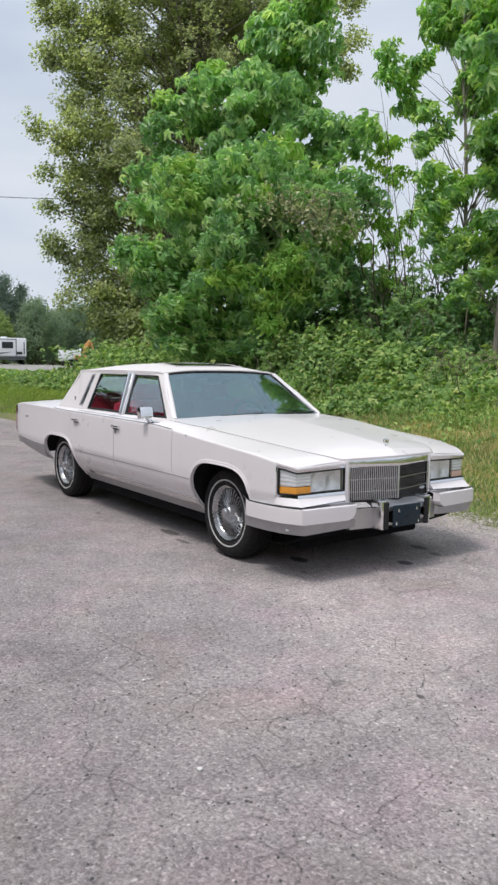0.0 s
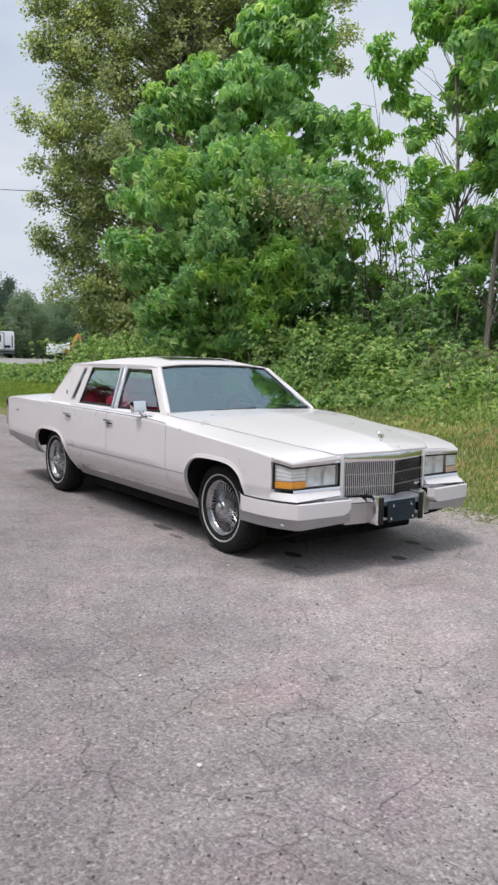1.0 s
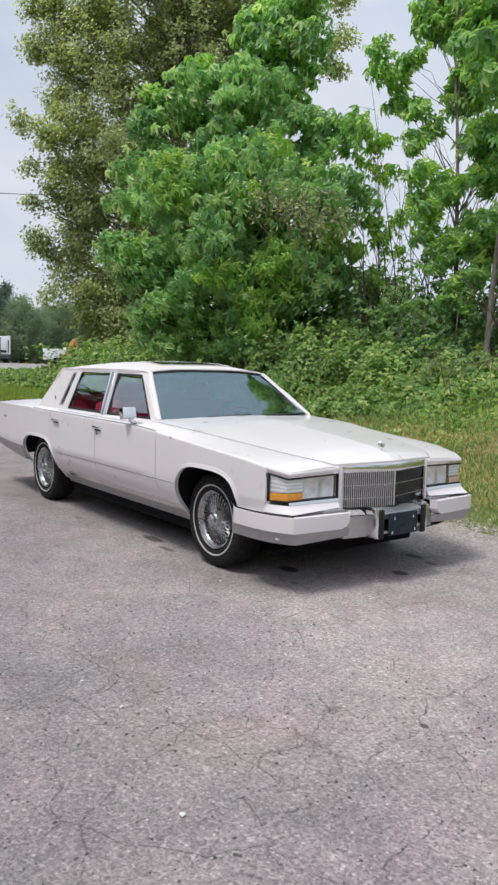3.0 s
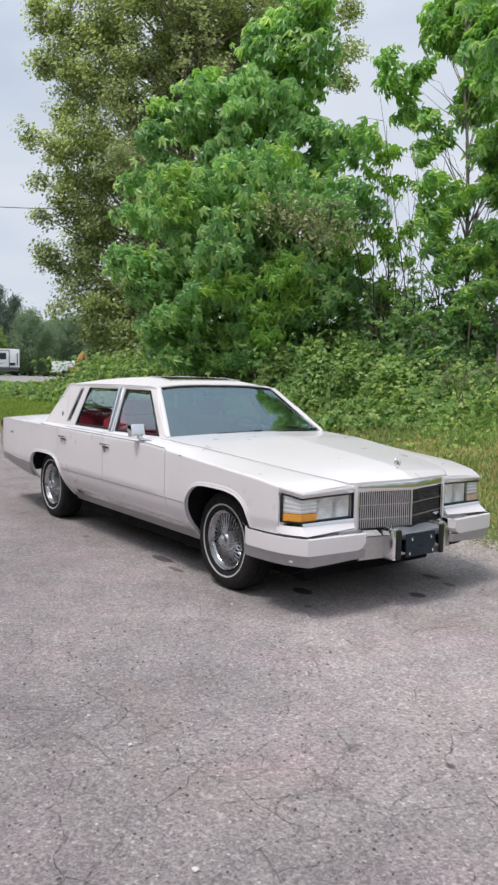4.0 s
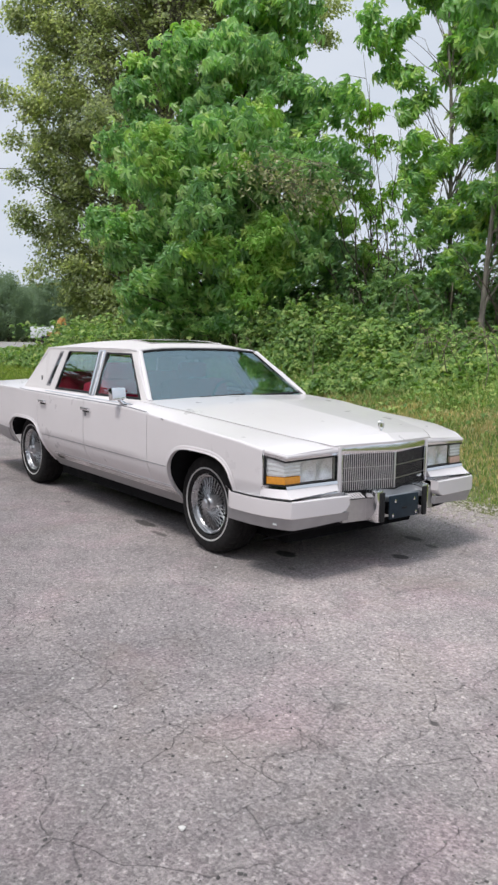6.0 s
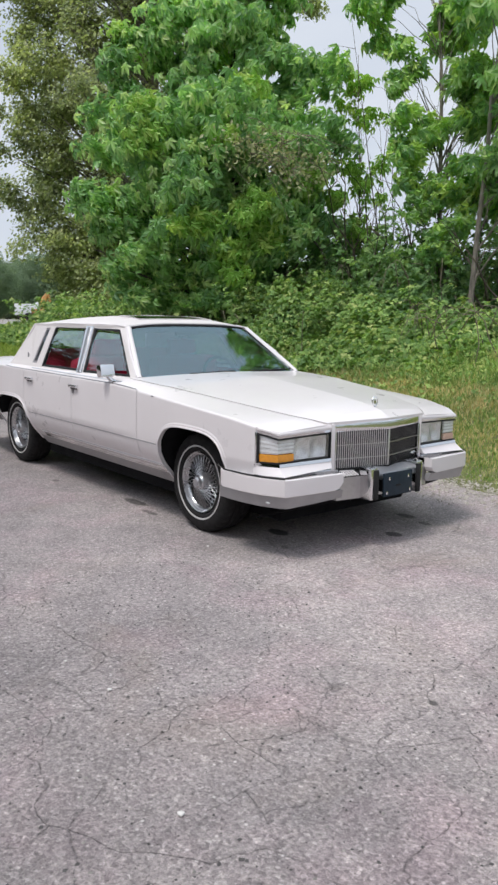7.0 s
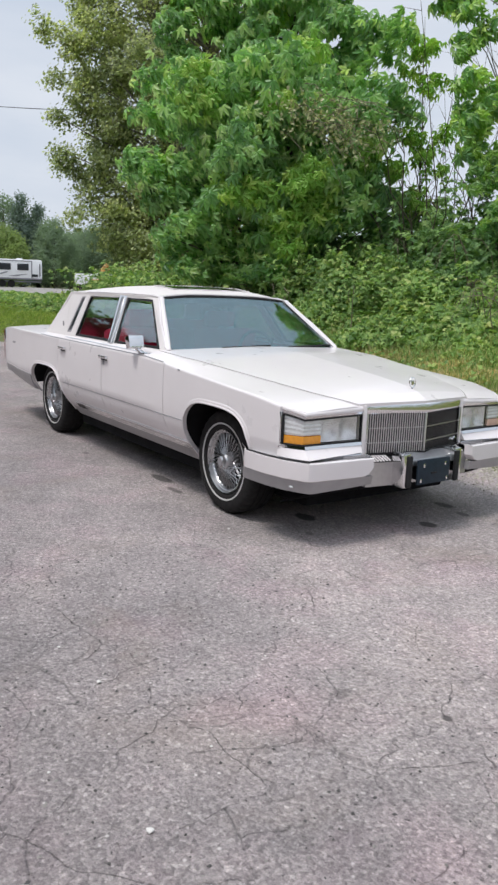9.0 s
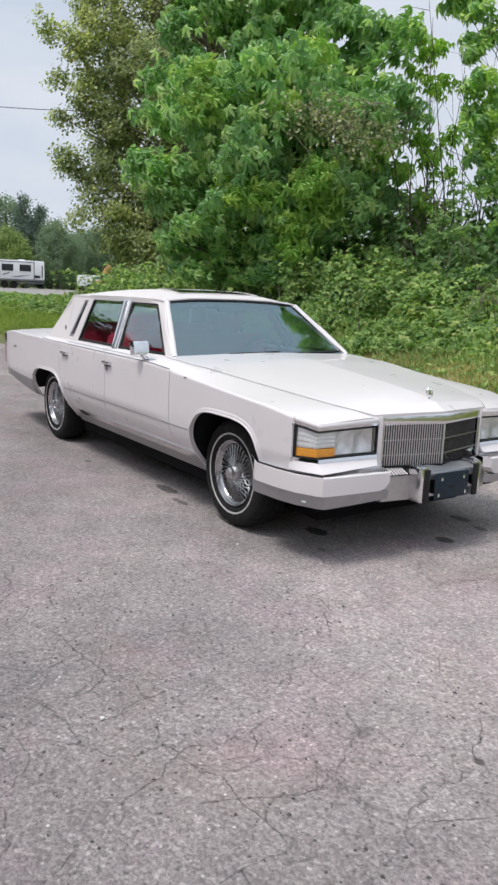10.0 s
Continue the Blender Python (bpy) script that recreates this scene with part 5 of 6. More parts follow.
pts = np.concatenate([lobed(MAPLE_BOUGHS, 27, 3), crown_points(MAPLE, 190, [(0.5, 1.2), (2.0, 2.1), (4.0, 2.0), (6.0, 1.3), (7.5, 0.7), (8.6, 0.3)], 0.5, 3, 0.3)])
# young tip clusters, plus low right boughs paled to stand for light
YOUNG_AND_LIT_BOUGHS = [(-9.60, 4.35, 5.15, 0.26), (-9.95, 3.95, 3.65, 0.30), (-8.05, 4.35, 3.20, 0.30), (-8.60, 7.10, 9.30, 0.34), (-8.75, 6.90, 8.30, 0.40), (-10.55, 4.55, 7.00, 0.26), (-9.90, 5.20, 7.65, 0.26), (-7.60, 5.60, 5.60, 0.30), (-7.45, 5.75, 3.45, 0.42), (-7.05, 6.45, 4.15, 0.36), (-7.70, 5.30, 2.60, 0.36),
                (-8.45, 3.70, 5.05, 0.24), (-8.40, 3.78, 4.70, 0.20), (-9.20, 5.85, 6.65, 0.24), (-7.85, 4.68, 3.20, 0.26), (-7.42, 4.95, 4.82, 0.26), (-7.00, 5.35, 3.40, 0.34), (-7.50, 5.70, 2.95, 0.32)]
maple = make_tree("maple_tree", "broad dense green maple with large drooping leaves", MAPLE, 8.8, 0.17, pts, palmate(), 0.150, 33, 0.36, M_MAPLE, M_BARK, 1.0, M_YOUNG, lobed(YOUNG_AND_LIT_BOUGHS, 55, 4), 0.20, crown_label="dense crown of large lobed green leaves", rise=0.42)


def single_leaves(tree, centres, base, n):
    """The leaves at the outside of the crown that face the yard, each one an object on a shared mesh."""
    r = np.random.default_rng(61)
    v, f = palmate()
    me = bpy.data.meshes.new("leaf")
    me.from_pydata(v, [], f)
    me.materials.append(M_LEAF)
    c = centres - np.array(base)
    score = 0.8 * c[:, 0] - 0.6 * c[:, 1] - 0.25 * np.abs(c[:, 2] - 3.2)
    near = c[np.argsort(-score)[:n // 5]]
    for p in np.repeat(near, 5, axis=0):
        at = Vector(p) + Vector(r.normal(0, 0.24, 3)) + Vector((0.22, -0.18, -0.02))
        ob = new("leaf", me)
        ob.parent = tree
        face = Vector((0.75 + r.normal(0, 0.3), -0.55 + r.normal(0, 0.3), 0.42))
        turn = face.to_track_quat("Z", "Y").to_matrix().to_4x4() @ Matrix.Rotation(math.pi + r.normal(0, 0.7), 4, "Z")
        k = 0.150 * r.uniform(0.75, 1.25)
        ob.matrix_basis = Matrix.Translation(at) @ turn @ Matrix.Diagonal((k, k, k, 1))


single_leaves(maple, pts, MAPLE, 300)

# the tall poplar behind it
POPLAR = (-18.55, 10.25, G)
POPLAR_BOUGHS = [
    (-20.26, 7.14, 13.0, 1.05), (-20.09, 7.07, 11.0, 0.90), (-19.66, 6.48, 8.80, 0.80), (-19.53, 6.42, 7.16, 0.73), (-19.37, 6.34, 5.15, 0.83),
    (-18.92, 6.73, 3.69, 0.73), (-18.40, 7.28, 2.61, 0.83), (-17.75, 8.17, 2.63, 0.83), (-18.68, 8.03, 4.51, 1.12), (-19.18, 8.49, 6.48, 1.50),
    (-19.48, 8.42, 8.76, 1.50), (-19.44, 8.82, 11.0, 1.65), (-19.60, 8.90, 13.1, 1.65), (-18.59, 11.2, 13.6, 1.80), (-18.91, 10.5, 11.8, 1.36),
    (-18.13, 12.5, 12.9, 1.10), (-18.30, 13.4, 14.5, 1.15), (-21.20, 7.00, 15.6, 1.30), (-20.29, 9.24, 16.1, 2.00), (-19.02, 11.9, 16.6, 2.10),
    (-17.59, 13.8, 16.5, 1.45), (-19.40, 11.2, 18.8, 1.70)]
POPLAR_FLANK = [
    (-20.38, 7.19, 12.2, 1.10), (-20.27, 7.04, 10.1, 1.00), (-19.85, 6.95, 8.03, 1.05), (-19.71, 6.89, 6.26, 1.05), (-19.45, 6.67, 4.64, 0.90),
    (-18.74, 7.44, 3.36, 1.12), (-17.92, 7.86, 2.07, 0.92), (-18.37, 9.15, 3.45, 1.34)]
POPLAR_SPRIGS = [
    (-21.05, 6.09, 13.2, 0.60), (-20.92, 6.03, 11.7, 0.52), (-20.06, 5.12, 9.08, 0.36), (-19.59, 5.68, 8.47, 0.42), (-20.16, 5.62, 7.60, 0.32),
    (-20.02, 5.65, 6.50, 0.26), (-19.93, 5.61, 5.31, 0.46), (-19.03, 5.72, 3.54, 0.30), (-16.95, 14.4, 14.3, 0.62), (-15.54, 14.5, 13.9, 0.46),
    (-15.32, 14.7, 12.6, 0.24), (-15.52, 14.3, 12.3, 0.24), (-15.63, 14.1, 11.5, 0.24), (-15.33, 14.5, 11.4, 0.18), (-16.22, 14.7, 15.6, 0.80)]
pts = np.concatenate([lobed(POPLAR_BOUGHS, 27, 8), lobed(POPLAR_FLANK, 32, 10), lobed(POPLAR_SPRIGS, 46, 9), crown_points(POPLAR, 620, [(0.3, 1.8), (2.0, 2.8), (5.0, 3.5), (9.0, 3.6), (13.0, 3.4), (16.0, 2.6), (18.5, 0.6)], 0.5, 8, 0.4)])
make_tree("poplar_tree", "tall olive-green poplar with many small leaves", POPLAR, 18.0, 0.28, pts, simple(0.46, 0.1), 0.105, 96, 0.42, M_POPLAR, M_BARK2, 0.5, None, None, 0.14, crown_label="airy crown of small olive leaves", flat=0.8)

# the slender, sparse maple beside the brambles
SLIM = (-4.75, 7.85, G)
SLIM_TIERS = [
    (-6.45, 7.44, 7.14, 0.40), (-6.55, 7.37, 7.58, 0.22), (-6.01, 7.74, 7.40, 0.26), (-5.97, 7.66, 6.43, 0.24), (-5.70, 7.78, 5.97, 0.28), (-6.42, 7.75, 6.67, 0.18),
    (-5.77, 7.48, 5.72, 0.20), (-5.49, 7.42, 5.04, 0.27), (-5.32, 7.57, 4.52, 0.40), (-5.34, 7.47, 3.99, 0.29), (-5.88, 8.36, 8.14, 0.45), (-6.24, 8.27, 8.56, 0.26)]
SLIM_SIDE = [
    (-5.36, 8.72, 8.06, 0.62), (-5.20, 8.59, 6.84, 0.55), (-4.87, 8.38, 5.79, 0.40), (-5.86, 8.81, 8.68, 0.52), (-4.61, 8.26, 4.90, 0.34), (-4.71, 7.97, 3.87, 0.45),
    (-5.05, 7.62, 3.46, 0.29), (-4.62, 7.60, 2.81, 0.34), (-4.40, 7.94, 3.12, 0.29), (-5.05, 9.04, 7.32, 0.60), (-4.52, 8.79, 5.38, 0.65), (-4.21, 8.64, 3.78, 0.55),
    (-5.87, 8.94, 9.57, 0.60), (-5.33, 9.29, 9.36, 0.60), (-5.30, 8.00, 4.88, 0.30)]
pts = np.concatenate([lobed(SLIM_TIERS, 62, 21), lobed(SLIM_SIDE, 78, 22)])
make_tree("slim_maple_tree", "slender open maple with sparse leaf tiers and a bare stem", SLIM, 9.4, 0.055, pts, palmate(), 0.140, 11, 0.24, M_MAPLE, M_BARK2, 1.0, M_YOUNG, pts + 0.05, 0.16, (-1.15, 0.75), "open tiers of lobed green leaves", rise=0.45, wob=0.025)
SLIM2 = (-3.85, 7.45, G)
pts = crown_points(SLIM2, 120, [(2.4, 0.5), (3.5, 1.1), (5.0, 1.5), (7.0, 1.6), (9.0, 1.0), (10.0, 0.4)], 0.5, 33, 0.5) + np.array([[0.7, 0.5, 0.0]])
make_tree("slim_maple_tree", "slender open maple behind the brambles with pale young leaves", SLIM2, 10.0, 0.052, pts, palmate(), 0.150, 26, 0.32, M_MAPLE, M_BARK2, 0.6, M_YOUNG, pts[::2] + 0.08, 0.25, (0.5, 0.4), "open tiers of lobed green leaves", rise=0.45, wob=0.03)
# a half-bare sapling fills the gap between the two maples
SAPLING = (-7.20, 8.35, G)
SAPLING_TIERS = [
    (-8.12, 8.36, 6.70, 0.36), (-7.71, 8.66, 6.30, 0.30), (-7.40, 8.63, 5.59, 0.32), (-7.45, 8.11, 4.81, 0.36), (-7.19, 8.38, 4.22, 0.32), (-7.89, 8.35, 5.88, 0.25),
    (-6.98, 8.74, 4.71, 0.22), (-7.29, 7.50, 3.79, 0.28), (-6.89, 8.41, 3.96, 0.22), (-7.10, 8.20, 3.30, 0.35)]
pts = lobed(SAPLING_TIERS, 70, 41)
make_tree("sapling_tree", "thin half-bare sapling with fine twigs and few leaves", SAPLING, 6.4, 0.028, pts, palmate(), 0.110, 10, 0.24, M_YOUNG, M_TWIG, 0.7, None, None, 0.9, (-0.55, 0.2), "scattered small green leaves", wob=0.03)


def bare_shrub(base, n, reach, seed, label, thick=1.0):
    """A leafless shrub: dark crooked stems that fork."""
    r = np.random.default_rng(seed)
    ob = thing("bare_shrub", label, "shrub", at=base)
    for _ in range(n):
        a = Vector((r.normal(0, 0.25), r.normal(0, 0.2), 0))
        tip = a + Vector((r.normal(0, reach * 0.45), r.normal(0, reach * 0.3), reach * r.uniform(0.7, 1.15)))
        line = branch_line(a, tip, 0.1, 6, 0.06)
        bm = tube(line, [thick * q for q in (0.028, 0.024, 0.020, 0.016, 0.012, 0.008, 0.004)], 5)
        for k in (2, 3, 4, 5):
            side = line[k] + Vector((r.normal(0, 0.45), r.normal(0, 0.3), r.uniform(0.1, 0.6)))
            add_tube(bm, branch_line(line[k], side, 0.04, 3, 0.03), [thick * q for q in (0.010, 0.007, 0.005, 0.003)], 4)
        part("stem", bm, M_BARK, ob)
    return ob


bare_shrub((-6.45, 7.75, 1.0), 13, 3.0, 3, "leafless dark shrub with crooked stems between the trees")
bare_shrub((-5.6, 9.4, 1.0), 9, 3.4, 5, "thin bare saplings behind the bramble thicket")
bare_shrub((-3.4, 8.0, 1.0), 10, 2.6, 9, "dry brown saplings beside the slender maple")
bare_shrub((-7.1, 8.8, 1.0), 16, 5.2, 23, "thicket of fine bare twigs between the maples", 0.38)
bare_shrub((-6.6, 8.9, 1.0), 8, 6.0, 19, "tall thin bare saplings against the sky", 0.55)


def dry_spray():
    """Dead pale twigs with withered seed bunches, caught in the maple's side."""
    r = np.random.default_rng(15)
    ob = thing("dry_spray", "withered beige twigs hanging in the maple crown", "twigs", at=(-6.65, 5.25, 4.28))
    for _ in range(48):
        a = Vector((r.normal(-0.1, 0.40), r.normal(0, 0.36), r.normal(0.05, 0.22)))
        b = a + Vector((r.normal(0.35, 0.3), r.normal(0.3, 0.3), r.normal(-0.22, 0.22)))
        part("twig", tube(branch_line(a, b, 0.05, 4, 0.03), [0.008, 0.006, 0.005, 0.004, 0.003], 4), M_TWIG, ob)
    n = 650
    t = r.random(n)
    p = np.stack([-0.45 + 1.0 * t + r.normal(0, 0.26, n), -0.5 + 1.2 * t + r.normal(0, 0.26, n), 0.28 - 0.55 * t + r.normal(0, 0.20, n)], 1)
    tm, tr = folded(0.3, 0.2)
    tagged(leaves("seed_tangle", tm, tr, p, r.normal(0, 1, (n, 3)), r.uniform(0, 6.28, n), r.uniform(0.05, 0.11, n), M_WITHER, ob), kind="stuff")


dry_spray()


# brambles: arching canes under a quilt of three-part leaves
def bramble_bank(name, label, x0, x1, y0, y1, n, hgt, size, material, seed, lift=0.0, tmpl=None, cat="bush", ease=0.0, canes=True):
    r = np.random.default_rng(seed)
    x = r.uniform(x0, x1, n)
    y = y0 + (y1 - y0) * r.random(n) ** 0.85
    front = np.array([0.55 * noise.noise((a * 0.8, seed, 0)) + 0.25 * noise.noise((a * 2.6, seed, 3)) for a in x])
    y = y + front * (y1 - y) / (y1 - y0)
    top = np.empty(n)
    for i in range(n):
        t = max(0.0, (y[i] - y0 - front[i]) / (y1 - y0 - front[i]))
        hgt_x = hgt * (1 - ease * min(1.0, max(0.0, (x[i] + 5.5) / 4.0)))
        lump = 0.50 + 0.75 * (noise.noise((x[i] * 0.7 + seed, y[i] * 0.9, seed)) + 0.5) + 0.60 * noise.noise((x[i] * 2.1, y[i] * 2.1, seed + 5.0)) + 0.25 * noise.noise((x[i] * 5.0, y[i] * 5.0, seed + 9.0))
        top[i] = bank_height(x[i], y[i]) + lift + hgt_x * lump * math.sin(min(1.0, 0.12 + 1.25 * t) * math.pi / 2)
    low = np.array([bank_height(a, b) for a, b in zip(x, y)])
    z = top - (top - low) * (r.random(n) ** 2.2) * 0.75
    p = np.stack([x, y, z], 1)
    nr = np.stack([r.normal(0.15, 0.55, n), r.normal(-0.30, 0.55, n), r.uniform(0.35, 1.0, n)], 1)
    tm, tr = tmpl or trefoil()
    ob = leaves(name, tm, tr, p, nr, r.uniform(0, 2 * math.pi, n), size * r.uniform(0.6, 1.3, n), material)
    tagged(ob, label, cat, kind="stuff")
    if not canes:
        return ob
    bm = bmesh.new()
    for _ in range(int((x1 - x0) * 5)):
        a = Vector((r.uniform(x0, x1), r.uniform(y0 + 0.3, y1), 0))
        a.z = bank_height(a.x, a.y)
        b = a + Vector((r.normal(0, 0.6), r.normal(-0.35, 0.4), 0))
        b.z = bank_height(b.x, b.y) + hgt * 0.6
        add_tube(bm, branch_line(a, b, hgt * 0.55, 6, 0.03), [0.008, 0.008, 0.007, 0.006, 0.005, 0.004, 0.003], 4, False)
    tagged(part("cane_tangle", bm, M_TWIG, ob), kind="stuff")
    # young shoots stand out of the quilt, leaf over leaf
    m = int((x1 - x0) * 14)
    sx, sy = r.uniform(x0, x1, m), r.uniform(y0 + 0.2, y1, m)
    pts, nrs = [], []
    for a, b in zip(sx, sy):
        h0 = bank_height(a, b) + lift + hgt * (1 - ease * min(1.0, max(0.0, (a + 5.5) / 4.0))) * r.uniform(0.55, 0.95)
        dx, dy, up = r.normal(0, 0.28), r.normal(-0.12, 0.22), r.uniform(0.20, 0.60) * min(1.0, hgt * 1.1 + 0.05)
        for q in np.linspace(0.1, 1.0, 8):
            pts.append((a + dx * q, b + dy * q, h0 + up * math.sin(q * 1.9)))
            nrs.append((r.normal(0, 0.5), r.normal(-0.3, 0.4), 1.0))
    k = len(pts)
    tagged(leaves("shoot_tangle", tm, tr, np.array(pts), np.array(nrs), r.uniform(0, 6.28, k), size * r.uniform(0.7, 1.35, k), material, ob), kind="stuff")
    return ob


bramble_bank("bramble_thicket", "pale green bramble thicket on the bank", -9.5, 0.6, 4.25, 6.7, 40000, 1.00, 0.064, M_BRAMBLE, 11, ease=0.66)
bramble_bank("bramble_thicket", "low bramble thicket running along the bank", -18.0, -9.5, 4.3, 6.9, 12000, 0.84, 0.080, M_BRAMBLE, 12)
bramble_bank("bramble_thicket", "low ragged bramble strip before the far yard", -34.0, -18.0, 4.2, 6.4, 11000, 0.14, 0.085, M_BRAMBLE, 17)
bramble_bank("verge_weeds", "low leafy weeds scattered in the bank grass", -9.0, 1.8, 3.5, 4.8, 2600, 0.15, 0.042, M_BRAMBLE, 18, cat="weeds", canes=False)
bramble_bank("shrub_thicket", "dark green shrub thicket under the trees", -11.5, -4.2, 5.8, 8.4, 17000, 1.70, 0.085, M_SHRUB, 13)
bramble_bank("shrub_thicket", "dense dark shrub thicket behind the slender maples", -12.5, 1.0, 8.7, 11.0, 20000, 1.9, 0.105, M_SHRUB, 14, ease=0.3)


def grass_patch(name, label, x0, x1, y0, y1, n, tall, material, seed, thin=1.0, patchy=False):
    """Blades: narrow bent triangles in tufts."""
    r = np.random.default_rng(seed)
    tx, ty = r.uniform(x0, x1, n // 6), r.uniform(y0, y1, n // 6)
    if patchy:
        keep = np.array([noise.noise((a * 0.9, b * 1.7, seed)) + 0.4 * noise.noise((a * 3, b * 4, seed)) > -0.02 for a, b in zip(tx, ty)])
        tx, ty, n = tx[keep], ty[keep], int(keep.sum()) * 6
    x = np.repeat(tx, 6) + r.normal(0, 0.05, n // 6 * 6)
    y = np.repeat(ty, 6) + r.normal(0, 0.05, n // 6 * 6)
    n = len(x)
    z = np.array([bank_height(a, b) for a, b in zip(x, y)]) - 0.01
    h = tall * r.uniform(0.4, 1.25, n) * (0.6 + 0.8 * np.clip((y - y0) / (y1 - y0), 0, 1))
    a = r.uniform(0, 2 * math.pi, n)
    w = 0.006 * thin * r.uniform(0.7, 1.4, n)
    bend = h * r.uniform(0.1, 0.6, n)
    d = r.uniform(0, 2 * math.pi, n)
    base = np.stack([x, y, z], 1)
    side = np.stack([np.cos(a), np.sin(a), 0 * a], 1) * w[:, None]
    lean = np.stack([np.cos(d), np.sin(d), 0 * d], 1) * bend[:, None]
    up = np.stack([0 * h, 0 * h, h], 1)
    v = np.stack([base - side, base + side, base + side * 0.7 + up * 0.6 + lean * 0.3, base - side * 0.7 + up * 0.6 + lean * 0.3, base + up * 0.98 + lean], 1).reshape(-1, 3)
    k = (np.arange(n) * 5)[:, None]
    f = np.concatenate([k + np.array([[0, 1, 2]]), k + np.array([[0, 2, 3]]), k + np.array([[3, 2, 4]])])
    ob = raw(name, v, f, material)
    tagged(ob, label, "grass", kind="stuff")
    return ob


grass_patch("verge_grass", "mixed green and straw grass on the bank", -9.5, 2.4, 2.15, 5.2, 90000, 0.085, M_GRASS, 5)
grass_patch("tall_grass", "tall green grass at the foot of the brambles", -9.0, 2.0, 4.10, 4.95, 13000, 0.24, M_GRASS, 16, 1.2)
grass_patch("dry_grass", "yellowed dry grass along the bank foot", -8.5, 2.4, 2.4, 4.9, 24000, 0.085, M_STRAW, 6, patchy=True)
grass_patch("dry_grass", "patch of matted straw-coloured grass on the bank", -2.6, 1.2, 2.9, 3.7, 16000, 0.07, M_STRAW, 26, patchy=True)
grass_patch("dry_grass", "band of straw-coloured grass below the brambles", -5.0, 1.6, 3.7, 4.6, 24000, 0.10, M_STRAW, 27, patchy=True)
grass_patch("verge_grass", "bright green grass strip along the asphalt", -34.0, -9.5, 2.5, 5.2, 60000, 0.085, M_LAWN, 9, 1.9)


# gravel along the asphalt edge, and loose chips on it
def pebbles(name, label, spots, sizes, material, seed):
    r = np.random.default_rng(seed)
    t = np.array([(1, 0, 0), (-1, 0, 0), (0, 1, 0), (0, -1, 0), (0, 0, 0.7), (0, 0, -0.7)])
    f = np.array([(0, 2, 4), (2, 1, 4), (1, 3, 4), (3, 0, 4), (2, 0, 5), (1, 2, 5), (3, 1, 5), (0, 3, 5)])
    n = len(spots)
    a = r.uniform(0, 6.28, n)
    sc = sizes[:, None] * r.uniform(0.6, 1.4, (n, 3))
    q = t[None] * sc[:, None] + r.normal(0, 0.12, (n, 6, 3)) * sizes[:, None, None]
    c, s = np.cos(a)[:, None], np.sin(a)[:, None]
    v = np.stack([q[..., 0] * c - q[..., 1] * s, q[..., 0] * s + q[..., 1] * c, q[..., 2]], 2) + spots[:, None]
    ob = raw(name, v.reshape(-1, 3), (f[None] + (np.arange(n) * 6)[:, None, None]).reshape(-1, 3), material)
    tagged(ob, label, "stones", kind="stuff")
    return ob


r = np.random.default_rng(4)
n = 8500
gx = r.uniform(-9, 2.6, n)
gy = 2.14 + r.normal(0, 0.24, n) - 0.40 * np.clip((gx + 1.5) / 2.0, 0, 1)
gz = np.array([max(0.0, bank_height(a, b)) for a, b in zip(gx, gy)])
pebbles("edge_gravel", "pale beige gravel scattered along the asphalt edge", np.stack([gx, gy, gz + 0.004], 1), r.uniform(0.004, 0.016, n), M_EDGE, 2)
n = 1700
gx, gy = r.uniform(-3.0, 3.6, n), r.uniform(-4.6, 1.9, n)
pebbles("loose_chips", "small loose stone chips on the asphalt", np.stack([gx, gy, np.full(n, 0.001)], 1), r.uniform(0.0022, 0.0075, n), M_GRAVEL, 3)
n = 1100
gx, gy = r.uniform(0.4, 3.5, n), r.uniform(-3.9, -1.0, n)
pebbles("dark_crumbs", "dark loose asphalt crumbs on the yard", np.stack([gx, gy, np.full(n, 0.001)], 1), r.uniform(0.002, 0.0075, n), M_CRUMB, 31)
chips = [(0.323, -1.003, 0.011), (1.612, -2.388, 0.013), (2.396, -2.58, 0.015), (1.281, -2.415, 0.009), (1.897, -1.23, 0.008), (2.156, -2.245, 0.007), (1.75, -1.75, 0.007), (2.02, -2.72, 0.007)]
stone = None
for cx, cy, cr in chips:
    if stone is None:
        bm = bmesh.new()
        bmesh.ops.create_icosphere(bm, subdivisions=1, radius=1.0)
        for v in bm.verts:
            v.co *= 0.8 + 0.35 * noise.noise(v.co * 1.7)
            v.co.z *= 0.55
        stone = part("stone_chip", bm, M_CHIP, smooth=False)
        tagged(stone, "pale stone chip lying on the asphalt", "stone", "stone chips")
        stone.matrix_basis = Matrix.Translation((cx, cy, cr * 0.35)) @ Matrix.Diagonal((cr, cr, cr, 1))
    else:
        o = copy_thing(stone, pose(cx, cy, cr * 0.35, 0, 0, cx * 300))
        o.scale = (cr, cr, cr)


